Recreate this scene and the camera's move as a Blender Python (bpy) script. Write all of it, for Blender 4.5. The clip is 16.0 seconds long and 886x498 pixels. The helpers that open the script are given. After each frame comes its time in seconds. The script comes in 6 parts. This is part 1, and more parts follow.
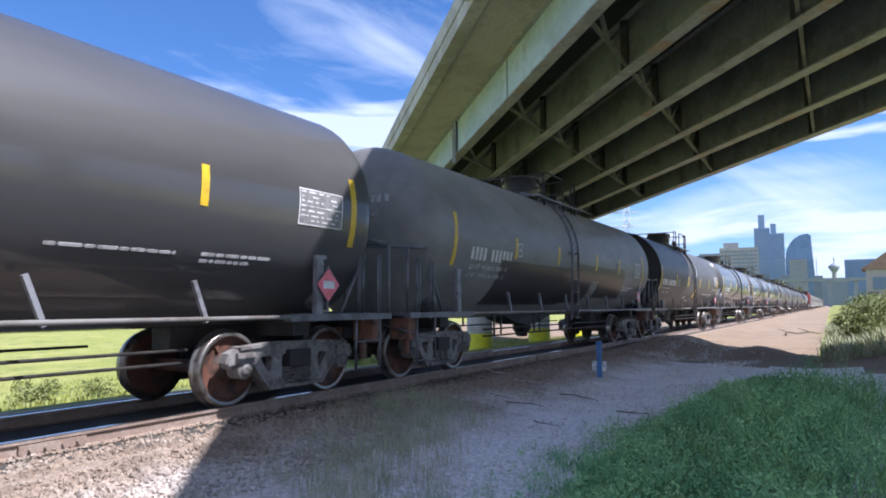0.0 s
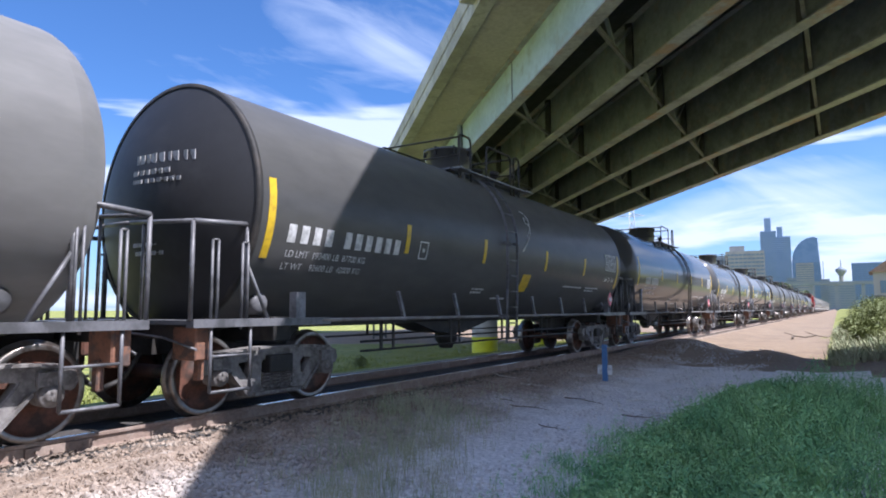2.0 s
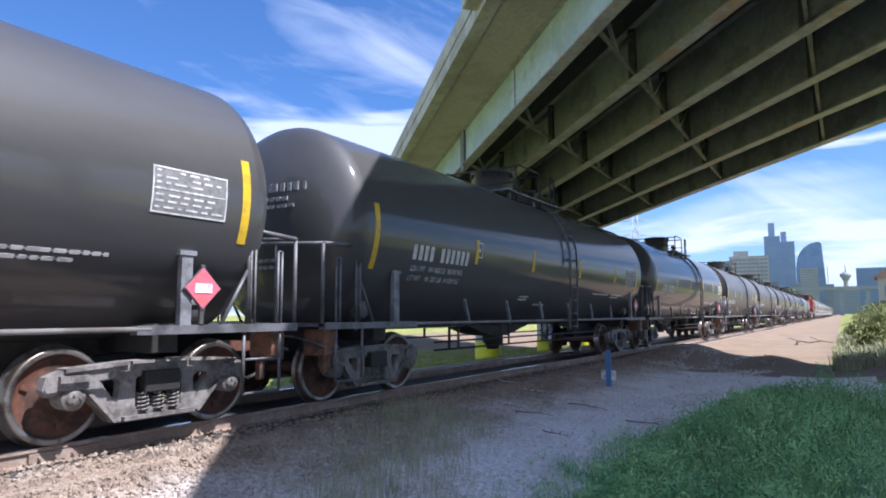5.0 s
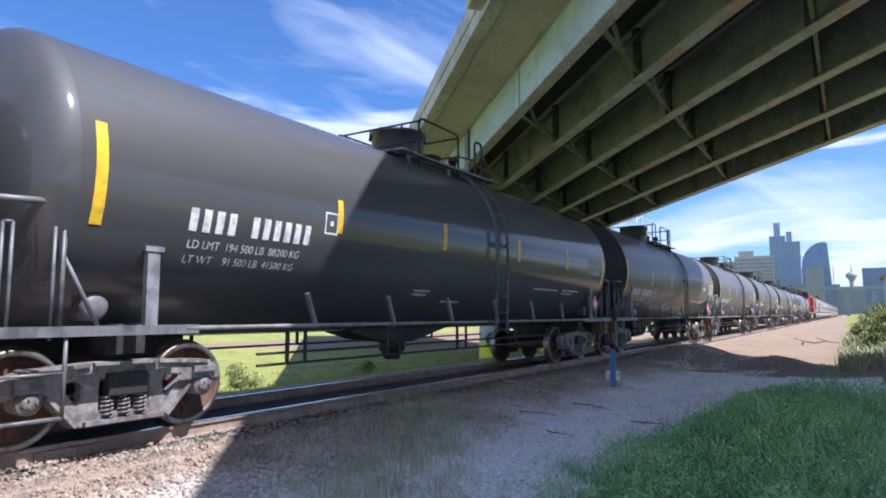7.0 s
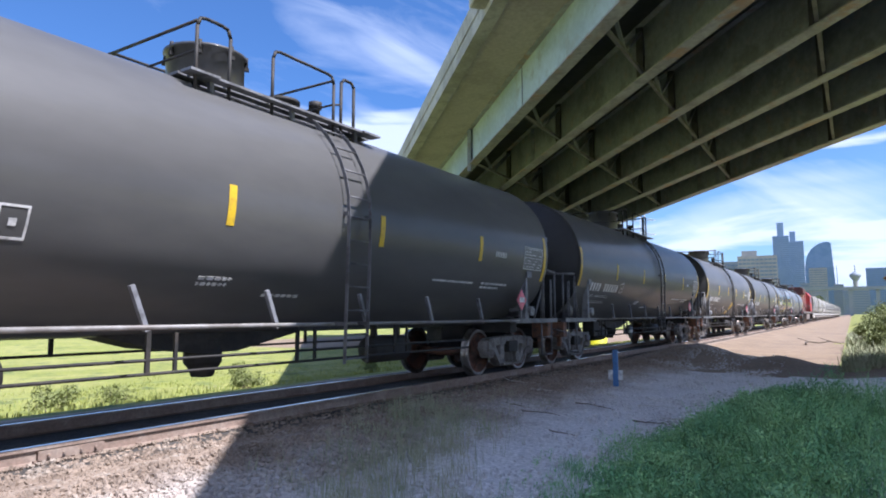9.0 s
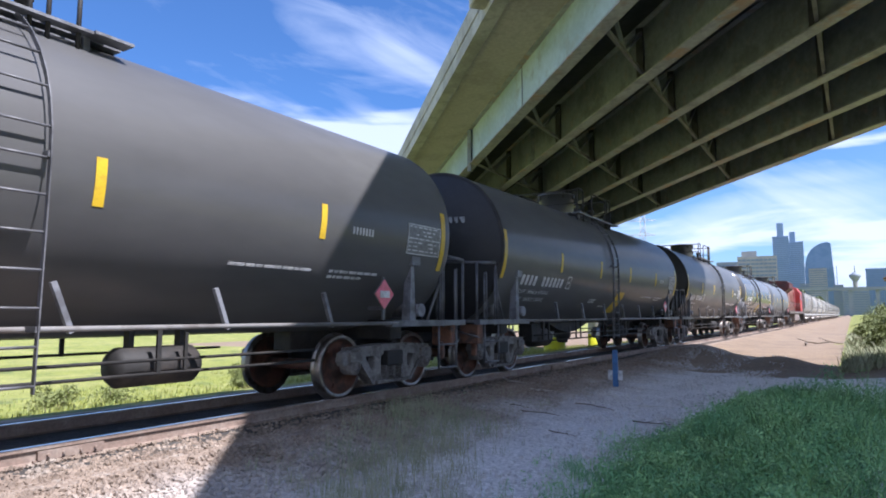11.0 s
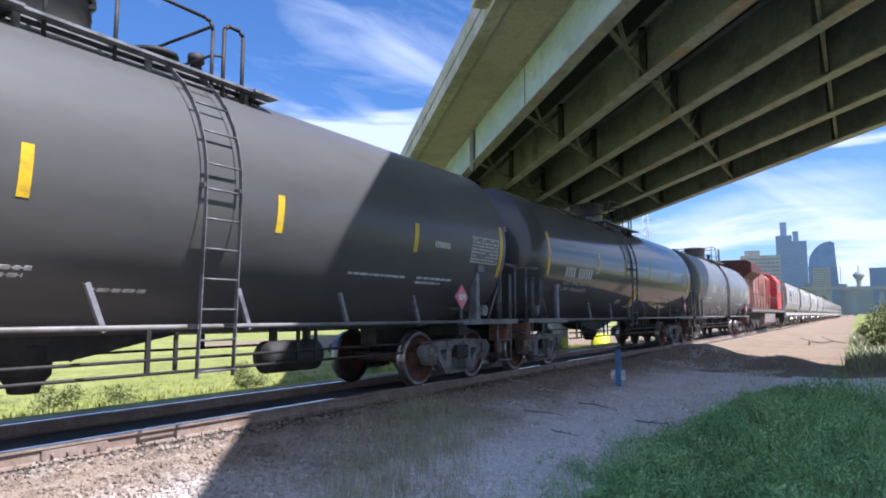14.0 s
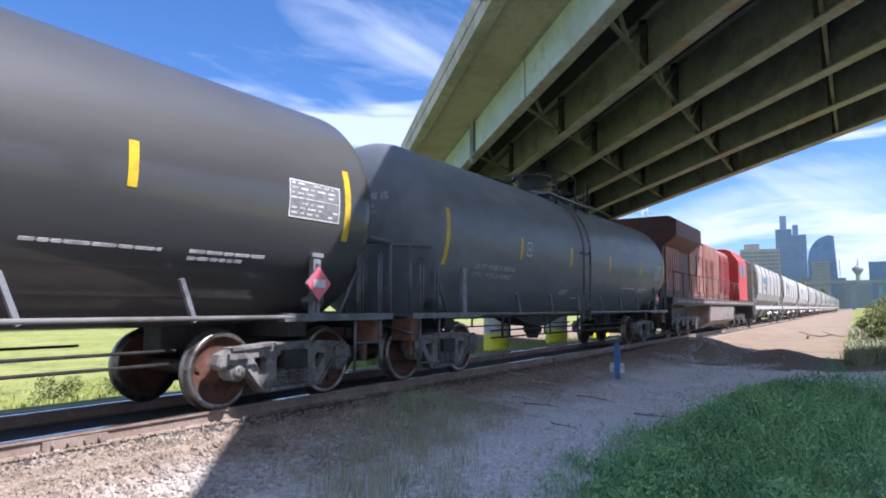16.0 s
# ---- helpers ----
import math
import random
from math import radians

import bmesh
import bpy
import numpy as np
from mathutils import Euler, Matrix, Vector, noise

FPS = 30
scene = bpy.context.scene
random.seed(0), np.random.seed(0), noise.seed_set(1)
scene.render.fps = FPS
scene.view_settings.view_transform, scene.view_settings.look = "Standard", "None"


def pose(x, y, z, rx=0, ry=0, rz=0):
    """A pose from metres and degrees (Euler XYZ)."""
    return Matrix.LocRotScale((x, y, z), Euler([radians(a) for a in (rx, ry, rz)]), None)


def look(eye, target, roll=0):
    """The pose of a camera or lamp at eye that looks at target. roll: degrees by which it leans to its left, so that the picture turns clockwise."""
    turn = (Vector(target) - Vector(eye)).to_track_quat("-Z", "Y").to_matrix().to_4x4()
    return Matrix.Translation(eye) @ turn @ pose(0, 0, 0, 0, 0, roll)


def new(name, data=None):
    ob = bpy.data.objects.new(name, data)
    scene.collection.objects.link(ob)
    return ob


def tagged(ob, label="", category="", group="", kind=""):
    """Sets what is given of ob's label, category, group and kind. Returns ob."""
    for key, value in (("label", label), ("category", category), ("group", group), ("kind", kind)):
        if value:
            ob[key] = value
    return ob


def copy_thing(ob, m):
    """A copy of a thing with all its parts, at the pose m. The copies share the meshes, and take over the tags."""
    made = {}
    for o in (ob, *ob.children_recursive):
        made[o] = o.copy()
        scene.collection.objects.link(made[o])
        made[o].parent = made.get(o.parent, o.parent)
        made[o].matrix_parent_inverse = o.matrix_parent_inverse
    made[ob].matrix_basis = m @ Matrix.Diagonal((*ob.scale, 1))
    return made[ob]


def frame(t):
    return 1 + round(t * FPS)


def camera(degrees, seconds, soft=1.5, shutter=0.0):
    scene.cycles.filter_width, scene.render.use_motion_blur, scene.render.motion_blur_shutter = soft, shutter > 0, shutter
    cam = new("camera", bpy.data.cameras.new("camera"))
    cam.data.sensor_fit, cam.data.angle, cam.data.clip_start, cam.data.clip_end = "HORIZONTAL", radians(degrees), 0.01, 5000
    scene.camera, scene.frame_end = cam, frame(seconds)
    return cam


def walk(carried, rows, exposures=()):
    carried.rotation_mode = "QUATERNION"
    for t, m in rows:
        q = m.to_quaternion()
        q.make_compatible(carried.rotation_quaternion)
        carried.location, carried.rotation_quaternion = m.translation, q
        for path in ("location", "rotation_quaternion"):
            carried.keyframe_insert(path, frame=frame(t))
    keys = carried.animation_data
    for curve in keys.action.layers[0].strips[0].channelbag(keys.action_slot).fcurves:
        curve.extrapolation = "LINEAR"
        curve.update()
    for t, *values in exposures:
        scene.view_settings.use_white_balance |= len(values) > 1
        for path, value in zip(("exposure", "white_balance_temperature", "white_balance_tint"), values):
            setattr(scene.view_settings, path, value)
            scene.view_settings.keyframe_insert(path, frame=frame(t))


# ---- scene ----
# ---- camera ----
EYE = (0.0, 0.0, 1.22)          # rail top is z = 0, the track runs along +y
cam = camera(69.5, 16.0, soft=1.9)
TURNS = (
    (0.0, 31.165, 5.092, -0.126),
    (0.5, 31.269, 5.181, -0.173),
    (1.0, 31.391, 5.252, -0.188),
    (1.5, 31.513, 5.315, -0.151),
    (2.0, 31.615, 5.397, -0.101),
    (2.5, 31.691, 5.502, -0.057),
    (3.0, 31.741, 5.619, -0.025),
    (3.5, 31.771, 5.730, -0.042),
    (4.0, 31.796, 5.803, -0.065),
    (6.5, 32.146, 5.891, -0.123),
    (7.0, 32.278, 5.855, -0.060),
    (7.5, 32.394, 5.821, -0.015),
    (8.0, 32.461, 5.810, -0.000),
    (8.5, 32.488, 5.806, 0.013),
    (9.0, 32.516, 5.791, 0.050),
    (11.5, 32.506, 5.827, 0.107),
    (12.0, 32.528, 5.848, 0.146),
    (12.5, 32.574, 5.881, 0.142),
    (13.0, 32.639, 5.904, 0.092),
    (13.5, 32.697, 5.874, 0.049),
    (14.0, 32.734, 5.783, 0.040),
    (14.5, 32.757, 5.650, 0.051),
    (15.0, 32.766, 5.476, 0.109),
    (15.5, 32.750, 5.292, 0.179),
    (16.0, 32.703, 5.132, 0.197),
)


def aim(yaw, pitch, roll):
    a, b = radians(yaw), radians(pitch)
    way = Vector((-math.sin(a) * math.cos(b), math.cos(a) * math.cos(b), math.sin(b)))
    return look(EYE, Vector(EYE) + way * 10, roll)


walk(cam, [(t, aim(y, p, r)) for t, y, p, r in TURNS], exposures=[(0.0, 1.04, 5800, 19), (16.0, 1.04, 5800, 19)])

# ---- world, sun ----
SUN_WAY = Vector((0.640, 0.040, 1.0)).normalized()      # towards the sun
SUN_EL = math.asin(SUN_WAY.z)
SUN_AZ = math.atan2(SUN_WAY.x, SUN_WAY.y)               # clockwise from +y


def sky_axes(az, el, tilt):
    """Centre, along and across of a streak: compass angle, height and tilt in degrees."""
    a, e, t = radians(az), radians(el), radians(tilt)
    c = Vector((math.sin(a) * math.cos(e), math.cos(a) * math.cos(e), math.sin(e)))
    right = Vector((math.cos(a), -math.sin(a), 0.0))
    up = right.cross(c)
    return c, right * math.cos(t) + up * math.sin(t), up * math.cos(t) - right * math.sin(t)


def make_world():
    w = bpy.data.worlds.new("sky")
    scene.world = w
    w.use_nodes = True
    nt = w.node_tree
    nt.nodes.clear()
    N, K = nt.nodes.new, nt.links.new
    out, bg, sky = N("ShaderNodeOutputWorld"), N("ShaderNodeBackground"), N("ShaderNodeTexSky")
    sky.sky_type = "NISHITA"
    sky.sun_disc = False
    sky.sun_elevation, sky.sun_rotation = SUN_EL, SUN_AZ
    sky.air_density, sky.dust_density, sky.ozone_density = 1.0, 0.6, 3.0
    bg.inputs["Strength"].default_value = 0.078
    tc = N("ShaderNodeTexCoord")
    # cirrus: streaked noise on the plane of the cloud layer
    sep = N("ShaderNodeSeparateXYZ")
    K(tc.outputs["Generated"], sep.inputs[0])
    zc = N("ShaderNodeMath")
    zc.operation = "MAXIMUM"
    K(sep.outputs["Z"], zc.inputs[0])
    zc.inputs[1].default_value = 0.02
    zo = N("ShaderNodeMath")
    zo.operation = "ADD"
    K(zc.outputs[0], zo.inputs[0])
    zo.inputs[1].default_value = 0.12
    flat = N("ShaderNodeVectorMath")
    flat.operation = "DIVIDE"
    K(tc.outputs["Generated"], flat.inputs[0])
    comb = N("ShaderNodeCombineXYZ")
    for i in range(3):
        K(zo.outputs[0], comb.inputs[i])
    K(comb.outputs[0], flat.inputs[1])
    # streak coordinates: along and across the wind
    su, sv = sky_axes(-41.0, 20.0, STREAK_TILT)[1:]
    lay = N("ShaderNodeCombineXYZ")
    for i, (ax, k) in enumerate(((su, 4.2), (sv, 15.0))):
        dp = N("ShaderNodeVectorMath")
        dp.operation = "DOT_PRODUCT"
        K(tc.outputs["Generated"], dp.inputs[0])
        dp.inputs[1].default_value = ax * k
        K(dp.outputs["Value"], lay.inputs[i])
    mp = N("ShaderNodeMapping")
    mp.inputs["Location"].default_value = CLOUD_SHIFT
    K(lay.outputs[0], mp.inputs["Vector"])
    n1 = N("ShaderNodeTexNoise")
    n1.inputs["Scale"].default_value = 1.0
    n1.inputs["Detail"].default_value = 9.0
    n1.inputs["Roughness"].default_value = 0.55
    n1.inputs["Distortion"].default_value = 0.7
    K(mp.outputs[0], n1.inputs["Vector"])
    n2 = N("ShaderNodeTexNoise")
    n2.inputs["Scale"].default_value = 0.55
    n2.inputs["Detail"].default_value = 3.0
    K(flat.outputs[0], n2.inputs["Vector"])
    mul = N("ShaderNodeMath")
    mul.operation = "MULTIPLY"
    K(n1.outputs["Fac"], mul.inputs[0])
    K(n2.outputs["Fac"], mul.inputs[1])
    # where the cloud is thick: a few broad banks, mostly unseen fill, broken up by the noise
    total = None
    for (cx, cy, cz), wide, gain in CLOUD_FILL_BANKS:
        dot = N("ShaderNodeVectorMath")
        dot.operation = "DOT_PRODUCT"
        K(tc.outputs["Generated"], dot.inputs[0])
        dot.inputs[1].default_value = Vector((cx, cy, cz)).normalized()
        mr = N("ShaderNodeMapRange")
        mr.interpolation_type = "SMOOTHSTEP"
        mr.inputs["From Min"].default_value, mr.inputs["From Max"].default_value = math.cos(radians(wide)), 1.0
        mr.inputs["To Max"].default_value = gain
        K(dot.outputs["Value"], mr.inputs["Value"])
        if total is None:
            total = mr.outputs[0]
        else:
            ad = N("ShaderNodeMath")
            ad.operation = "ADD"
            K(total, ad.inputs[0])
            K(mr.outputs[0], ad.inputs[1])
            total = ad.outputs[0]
    # thin cirrus streaks, each an ellipse on the sky
    for az, el, tilt, long, wide, gain in CLOUD_STREAKS:
        c, u, v = sky_axes(az, el, tilt)
        sq = []
        for ax, k in ((u, long), (v, wide)):
            dp = N("ShaderNodeVectorMath")
            dp.operation = "DOT_PRODUCT"
            K(tc.outputs["Generated"], dp.inputs[0])
            dp.inputs[1].default_value = ax / math.sin(radians(k))
            m2 = N("ShaderNodeMath")
            m2.operation = "MULTIPLY"
            K(dp.outputs["Value"], m2.inputs[0])
            K(dp.outputs["Value"], m2.inputs[1])
            sq.append(m2.outputs[0])
        r2 = N("ShaderNodeMath")
        r2.operation = "ADD"
        K(sq[0], r2.inputs[0])
        K(sq[1], r2.inputs[1])
        mr = N("ShaderNodeMapRange")
        mr.interpolation_type = "SMOOTHSTEP"
        mr.inputs["From Min"].default_value, mr.inputs["From Max"].default_value = 1.0, 0.0
        mr.inputs["To Max"].default_value = gain
        K(r2.outputs[0], mr.inputs["Value"])
        front = N("ShaderNodeVectorMath")
        front.operation = "DOT_PRODUCT"
        K(tc.outputs["Generated"], front.inputs[0])
        front.inputs[1].default_value = c
        on = N("ShaderNodeMath")
        on.operation = "GREATER_THAN"
        K(front.outputs["Value"], on.inputs[0])
        on.inputs[1].default_value = 0.3
        pr = N("ShaderNodeMath")
        pr.operation = "MULTIPLY"
        K(mr.outputs[0], pr.inputs[0])
        K(on.outputs[0], pr.inputs[1])
        ad = N("ShaderNodeMath")
        ad.operation = "ADD"
        K(total, ad.inputs[0])
        K(pr.outputs[0], ad.inputs[1])
        total = ad.outputs[0]
    # low banded streaks
    lm = N("ShaderNodeMapping")
    lm.inputs["Scale"].default_value = (2.2, 2.2, 17.0)
    lm.inputs["Location"].default_value = (0.4, 1.7, 0.6)
    K(tc.outputs["Generated"], lm.inputs["Vector"])
    n3 = N("ShaderNodeTexNoise")
    n3.inputs["Scale"].default_value = 1.0
    n3.inputs["Detail"].default_value = 6.0
    n3.inputs["Roughness"].default_value = 0.5
    n3.inputs["Distortion"].default_value = 0.3
    K(lm.outputs[0], n3.inputs["Vector"])
    band = N("ShaderNodeMapRange")
    band.interpolation_type = "SMOOTHSTEP"
    band.inputs["From Min"].default_value, band.inputs["From Max"].default_value = 0.46, 0.62
    band.inputs["To Min"].default_value, band.inputs["To Max"].default_value = -0.07, 0.42
    K(n3.outputs["Fac"], band.inputs["Value"])
    low = N("ShaderNodeMapRange")
    low.interpolation_type = "SMOOTHSTEP"
    low.inputs["From Min"].default_value, low.inputs["From Max"].default_value = 0.40, 0.22
    K(sep.outputs["Z"], low.inputs["Value"])
    lb = N("ShaderNodeMath")
    lb.operation = "MULTIPLY"
    K(band.outputs[0], lb.inputs[0])
    K(low.outputs[0], lb.inputs[1])
    sm = N("ShaderNodeMath")
    sm.operation = "ADD"
    K(total, sm.inputs[0])
    K(lb.outputs[0], sm.inputs[1])
    total = sm.outputs[0]
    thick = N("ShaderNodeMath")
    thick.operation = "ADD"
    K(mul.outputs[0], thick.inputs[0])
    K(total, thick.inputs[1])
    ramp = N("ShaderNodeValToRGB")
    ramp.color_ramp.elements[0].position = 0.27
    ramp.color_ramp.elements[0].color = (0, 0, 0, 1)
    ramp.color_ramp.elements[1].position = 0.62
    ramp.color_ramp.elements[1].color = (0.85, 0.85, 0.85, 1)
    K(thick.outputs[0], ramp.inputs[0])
    # more veil towards the horizon
    hz = N("ShaderNodeMapRange")
    hz.inputs["From Min"].default_value, hz.inputs["From Max"].default_value = 0.0, 0.30
    hz.inputs["To Min"].default_value, hz.inputs["To Max"].default_value = 0.36, 0.0
    K(sep.outputs["Z"], hz.inputs["Value"])
    mx = N("ShaderNodeMath")
    mx.operation = "ADD"
    mx.use_clamp = True
    K(ramp.outputs[0], mx.inputs[0])
    hv = N("ShaderNodeMath")
    hv.operation = "MULTIPLY"
    K(hz.outputs[0], hv.inputs[0])
    K(n1.outputs["Fac"], hv.inputs[1])
    K(hv.outputs[0], mx.inputs[1])
    tint = N("ShaderNodeMix")
    tint.data_type, tint.blend_type = "RGBA", "MULTIPLY"
    tint.inputs["Factor"].default_value = 1.0
    K(sky.outputs[0], tint.inputs[6])
    tint.inputs[7].default_value = (0.60, 0.87, 1.13, 1)
    mix = N("ShaderNodeMix")
    mix.data_type = "RGBA"
    K(mx.outputs[0], mix.inputs["Factor"])
    K(tint.outputs[2], mix.inputs[6])
    mix.inputs[7].default_value = (6.0, 6.75, 7.9, 1)
    K(mix.outputs[2], bg.inputs["Color"])
    K(bg.outputs[0], out.inputs[0])
    sun = bpy.data.lights.new("sun", "SUN")
    sun.energy, sun.angle, sun.color = 5.0, radians(0.53), (1.0, 0.955, 0.88)
    so = new("sun", sun)
    so.matrix_world = look((0, 0, 60), Vector((0, 0, 60)) - SUN_WAY)


STREAK_TILT, CLOUD_SHIFT = -20.0, (2.1, 4.3, 0.0)
# first three banks lie out of view, added to brighten the bridge's shade
CLOUD_FILL_BANKS = [((0.80, -0.50, 0.35), 62.0, 0.29), ((-0.25, -0.90, 0.40), 55.0, 0.27), ((0.95, 0.25, 0.25), 40.0, 0.24), ((-0.910, 0.332, 0.248), 10.0, 0.10)]
# compass angle, height, tilt, half length, half width, gain
CLOUD_STREAKS = [(-38.5, 23.6, -20, 12, 3.2, 0.10), (-35.5, 22.0, -24, 6, 1.5, 0.12), (-40.5, 16.2, -20, 12.5, 4.0, 0.13), (-36.5, 14.5, -22, 8, 3.4, 0.24),
                 (-52.0, 13.0, -14, 9, 4.0, 0.10), (-3.0, 8.0, 2, 14, 3.4, 0.32), (-4.0, 11.3, -3, 9, 1.4, 0.17), (-14.0, 6.0, 4, 9, 2.6, 0.16), (4.0, 5.0, 0, 9, 2.0, 0.10)]
make_world()


# ---- materials ----
def mat(name, base, rough=0.6, metal=0.0, alt=None, alt_scale=0.8, alt_lo=0.45, alt_hi=0.62, grain=0.0, grain_scale=40.0,
        bump=0.0, bump_scale=60.0, stretch=(1, 1, 1), coat=0.0, random_v=0.0, spec=0.5, coat_rough=0.16, dusty=0.0, dust_lift=None, alt2=None, alt2_scale=6.0, rough_var=0.0):
    """Base colour, a second colour in broad patches, a third in finer ones, fine grain, bump."""
    m = bpy.data.materials.new(name)
    m.use_nodes = True
    nt = m.node_tree
    N, K = nt.nodes.new, nt.links.new
    bs = nt.nodes["Principled BSDF"]
    bs.inputs["Roughness"].default_value = rough
    bs.inputs["Metallic"].default_value = metal
    bs.inputs["Specular IOR Level"].default_value = spec
    bs.inputs["Diffuse Roughness"].default_value = dusty
    bs.inputs["Coat Weight"].default_value = coat
    bs.inputs["Coat Roughness"].default_value = coat_rough
    tc = N("ShaderNodeTexCoord")
    mp = N("ShaderNodeMapping")
    mp.inputs["Scale"].default_value = stretch
    K(tc.outputs["Object"], mp.inputs[0])

    def nz(scale, detail=5.0):
        n = N("ShaderNodeTexNoise")
        n.inputs["Scale"].default_value = scale
        n.inputs["Detail"].default_value = detail
        n.inputs["Roughness"].default_value = 0.6
        K(mp.outputs[0], n.inputs["Vector"])
        return n.outputs["Fac"]

    def ramp(sock, lo, hi):
        r = N("ShaderNodeMapRange")
        r.interpolation_type = "SMOOTHSTEP"
        r.inputs["From Min"].default_value, r.inputs["From Max"].default_value = lo, hi
        K(sock, r.inputs["Value"])
        return r.outputs[0]

    def mixed(a, b, fac, kind="MIX"):
        x = N("ShaderNodeMix")
        x.data_type, x.blend_type = "RGBA", kind
        if isinstance(fac, float):
            x.inputs["Factor"].default_value = fac
        else:
            K(fac, x.inputs["Factor"])
        for s, v in ((x.inputs[6], a), (x.inputs[7], b)):
            if isinstance(v, tuple):
                s.default_value = (*v, 1)
            else:
                K(v, s)
        return x.outputs[2]

    col = base
    if alt:
        col = mixed(col, alt, ramp(nz(alt_scale), alt_lo, alt_hi))
    if alt2:
        col = mixed(col, alt2, ramp(nz(alt2_scale), 0.52, 0.68))
    if dust_lift:                                    # paler dusty soil from x = lo to x = hi, with a ragged edge, brightening the shaded ground
        tone, lo, hi = dust_lift
        sx = N("ShaderNodeSeparateXYZ")
        K(tc.outputs["Object"], sx.inputs[0])
        wob = N("ShaderNodeMath")
        wob.operation = "MULTIPLY_ADD"
        K(nz(0.9), wob.inputs[0])
        wob.inputs[1].default_value = 3.0
        K(sx.outputs["X"], wob.inputs[2])
        along_y = N("ShaderNodeMath")
        along_y.operation = "MULTIPLY_ADD"
        K(nz(0.7), along_y.inputs[0])
        along_y.inputs[1].default_value = 3.0
        K(sx.outputs["Y"], along_y.inputs[2])
        both = N("ShaderNodeMath")
        both.operation = "MULTIPLY"
        K(ramp(wob.outputs[0], lo + 1.5, hi + 1.5), both.inputs[0])
        K(ramp(along_y.outputs[0], 2.6, 4.6), both.inputs[1])
        col = mixed(col, tone, both.outputs[0])
    if grain:
        g = N("ShaderNodeMapRange")
        g.inputs["To Min"].default_value, g.inputs["To Max"].default_value = 1 - grain, 1 + grain
        g.inputs["From Min"].default_value, g.inputs["From Max"].default_value = 0.3, 0.7
        K(nz(grain_scale, 3.0), g.inputs["Value"])
        cv = N("ShaderNodeCombineColor")
        for i in range(3):
            K(g.outputs[0], cv.inputs[i])
        col = mixed(col, cv.outputs[0], 1.0, "MULTIPLY")
    if random_v:
        oi = N("ShaderNodeObjectInfo")
        g = N("ShaderNodeMapRange")
        g.inputs["To Min"].default_value, g.inputs["To Max"].default_value = 1 - random_v, 1 + random_v
        K(oi.outputs["Random"], g.inputs["Value"])
        cv = N("ShaderNodeCombineColor")
        for i in range(3):
            K(g.outputs[0], cv.inputs[i])
        col = mixed(col, cv.outputs[0], 1.0, "MULTIPLY")
    if isinstance(col, tuple):
        bs.inputs["Base Color"].default_value = (*col, 1)
    else:
        K(col, bs.inputs["Base Color"])
    if rough_var:
        g = N("ShaderNodeMapRange")
        g.inputs["To Min"].default_value, g.inputs["To Max"].default_value = rough - rough_var, rough + rough_var
        K(nz(1.7), g.inputs["Value"])
        K(g.outputs[0], bs.inputs["Roughness"])
    if bump:
        b = N("ShaderNodeBump")
        b.inputs["Strength"].default_value = 1.0
        b.inputs["Distance"].default_value = bump
        K(nz(bump_scale), b.inputs["Height"])
        K(b.outputs[0], bs.inputs["Normal"])
    return m


M = {}
M["tank"] = mat("tank_black", (0.064, 0.063, 0.063), 0.68, dusty=1.0, alt=(0.081, 0.080, 0.077), alt_scale=0.5, grain=0.12, grain_scale=3.0,
                bump=0.0006, bump_scale=3.0, stretch=(1, 0.35, 1), rough_var=0.05, coat=0.3, spec=0.8, coat_rough=0.16)
M["tank_b"] = mat("tank_black_gloss", (0.037, 0.037, 0.039), 0.66, dusty=1.0, alt=(0.048, 0.047, 0.047), alt_scale=0.6, grain=0.10, grain_scale=3.0,
                  bump=0.0005, bump_scale=3.0, stretch=(1, 0.3, 1), rough_var=0.05, coat=0.65, spec=0.7, coat_rough=0.10)
M["tank_c"] = mat("tank_dusty", (0.067, 0.066, 0.064), 0.68, dusty=1.0, alt=(0.084, 0.082, 0.078), alt_scale=0.6, grain=0.14, grain_scale=4.0,
                  bump=0.0010, bump_scale=4.0, stretch=(1, 0.4, 1), rough_var=0.06, coat=0.2, spec=0.55, coat_rough=0.2)
M["tank_pale"] = mat("tank_dust_coated", (0.175, 0.172, 0.165), 0.65, dusty=1.0, alt=(0.218, 0.211, 0.202), alt_scale=0.7, grain=0.12, grain_scale=4.0,
                     bump=0.0010, bump_scale=4.0, stretch=(1, 0.4, 1), rough_var=0.05, coat=0.15, spec=0.5, coat_rough=0.22)
M["tank_d"] = mat("tank_blue_grey", (0.145, 0.160, 0.182), 0.60, dusty=1.0, alt=(0.182, 0.196, 0.214), alt_scale=0.6, grain=0.12, grain_scale=4.0, bump=0.001, bump_scale=4.0,
                  stretch=(1, 0.4, 1), coat=0.2, coat_rough=0.25)
M["clean"] = mat("tank_clean_black", (0.018, 0.018, 0.020), 0.45, alt=(0.028, 0.027, 0.027), alt_scale=0.6, grain=0.1, stretch=(1, 0.4, 1), coat=0.2)
M["head"] = mat("head_black", (0.022, 0.022, 0.024), 0.55, spec=0.35, alt=(0.032, 0.032, 0.034), alt_scale=1.2, grain=0.1, grain_scale=6.0, bump=0.001, bump_scale=8)
M["frame"] = mat("underframe_black", (0.017, 0.016, 0.015), 0.7, alt=(0.038, 0.032, 0.028), alt_scale=2.5, grain=0.2, grain_scale=18, bump=0.002, bump_scale=30)
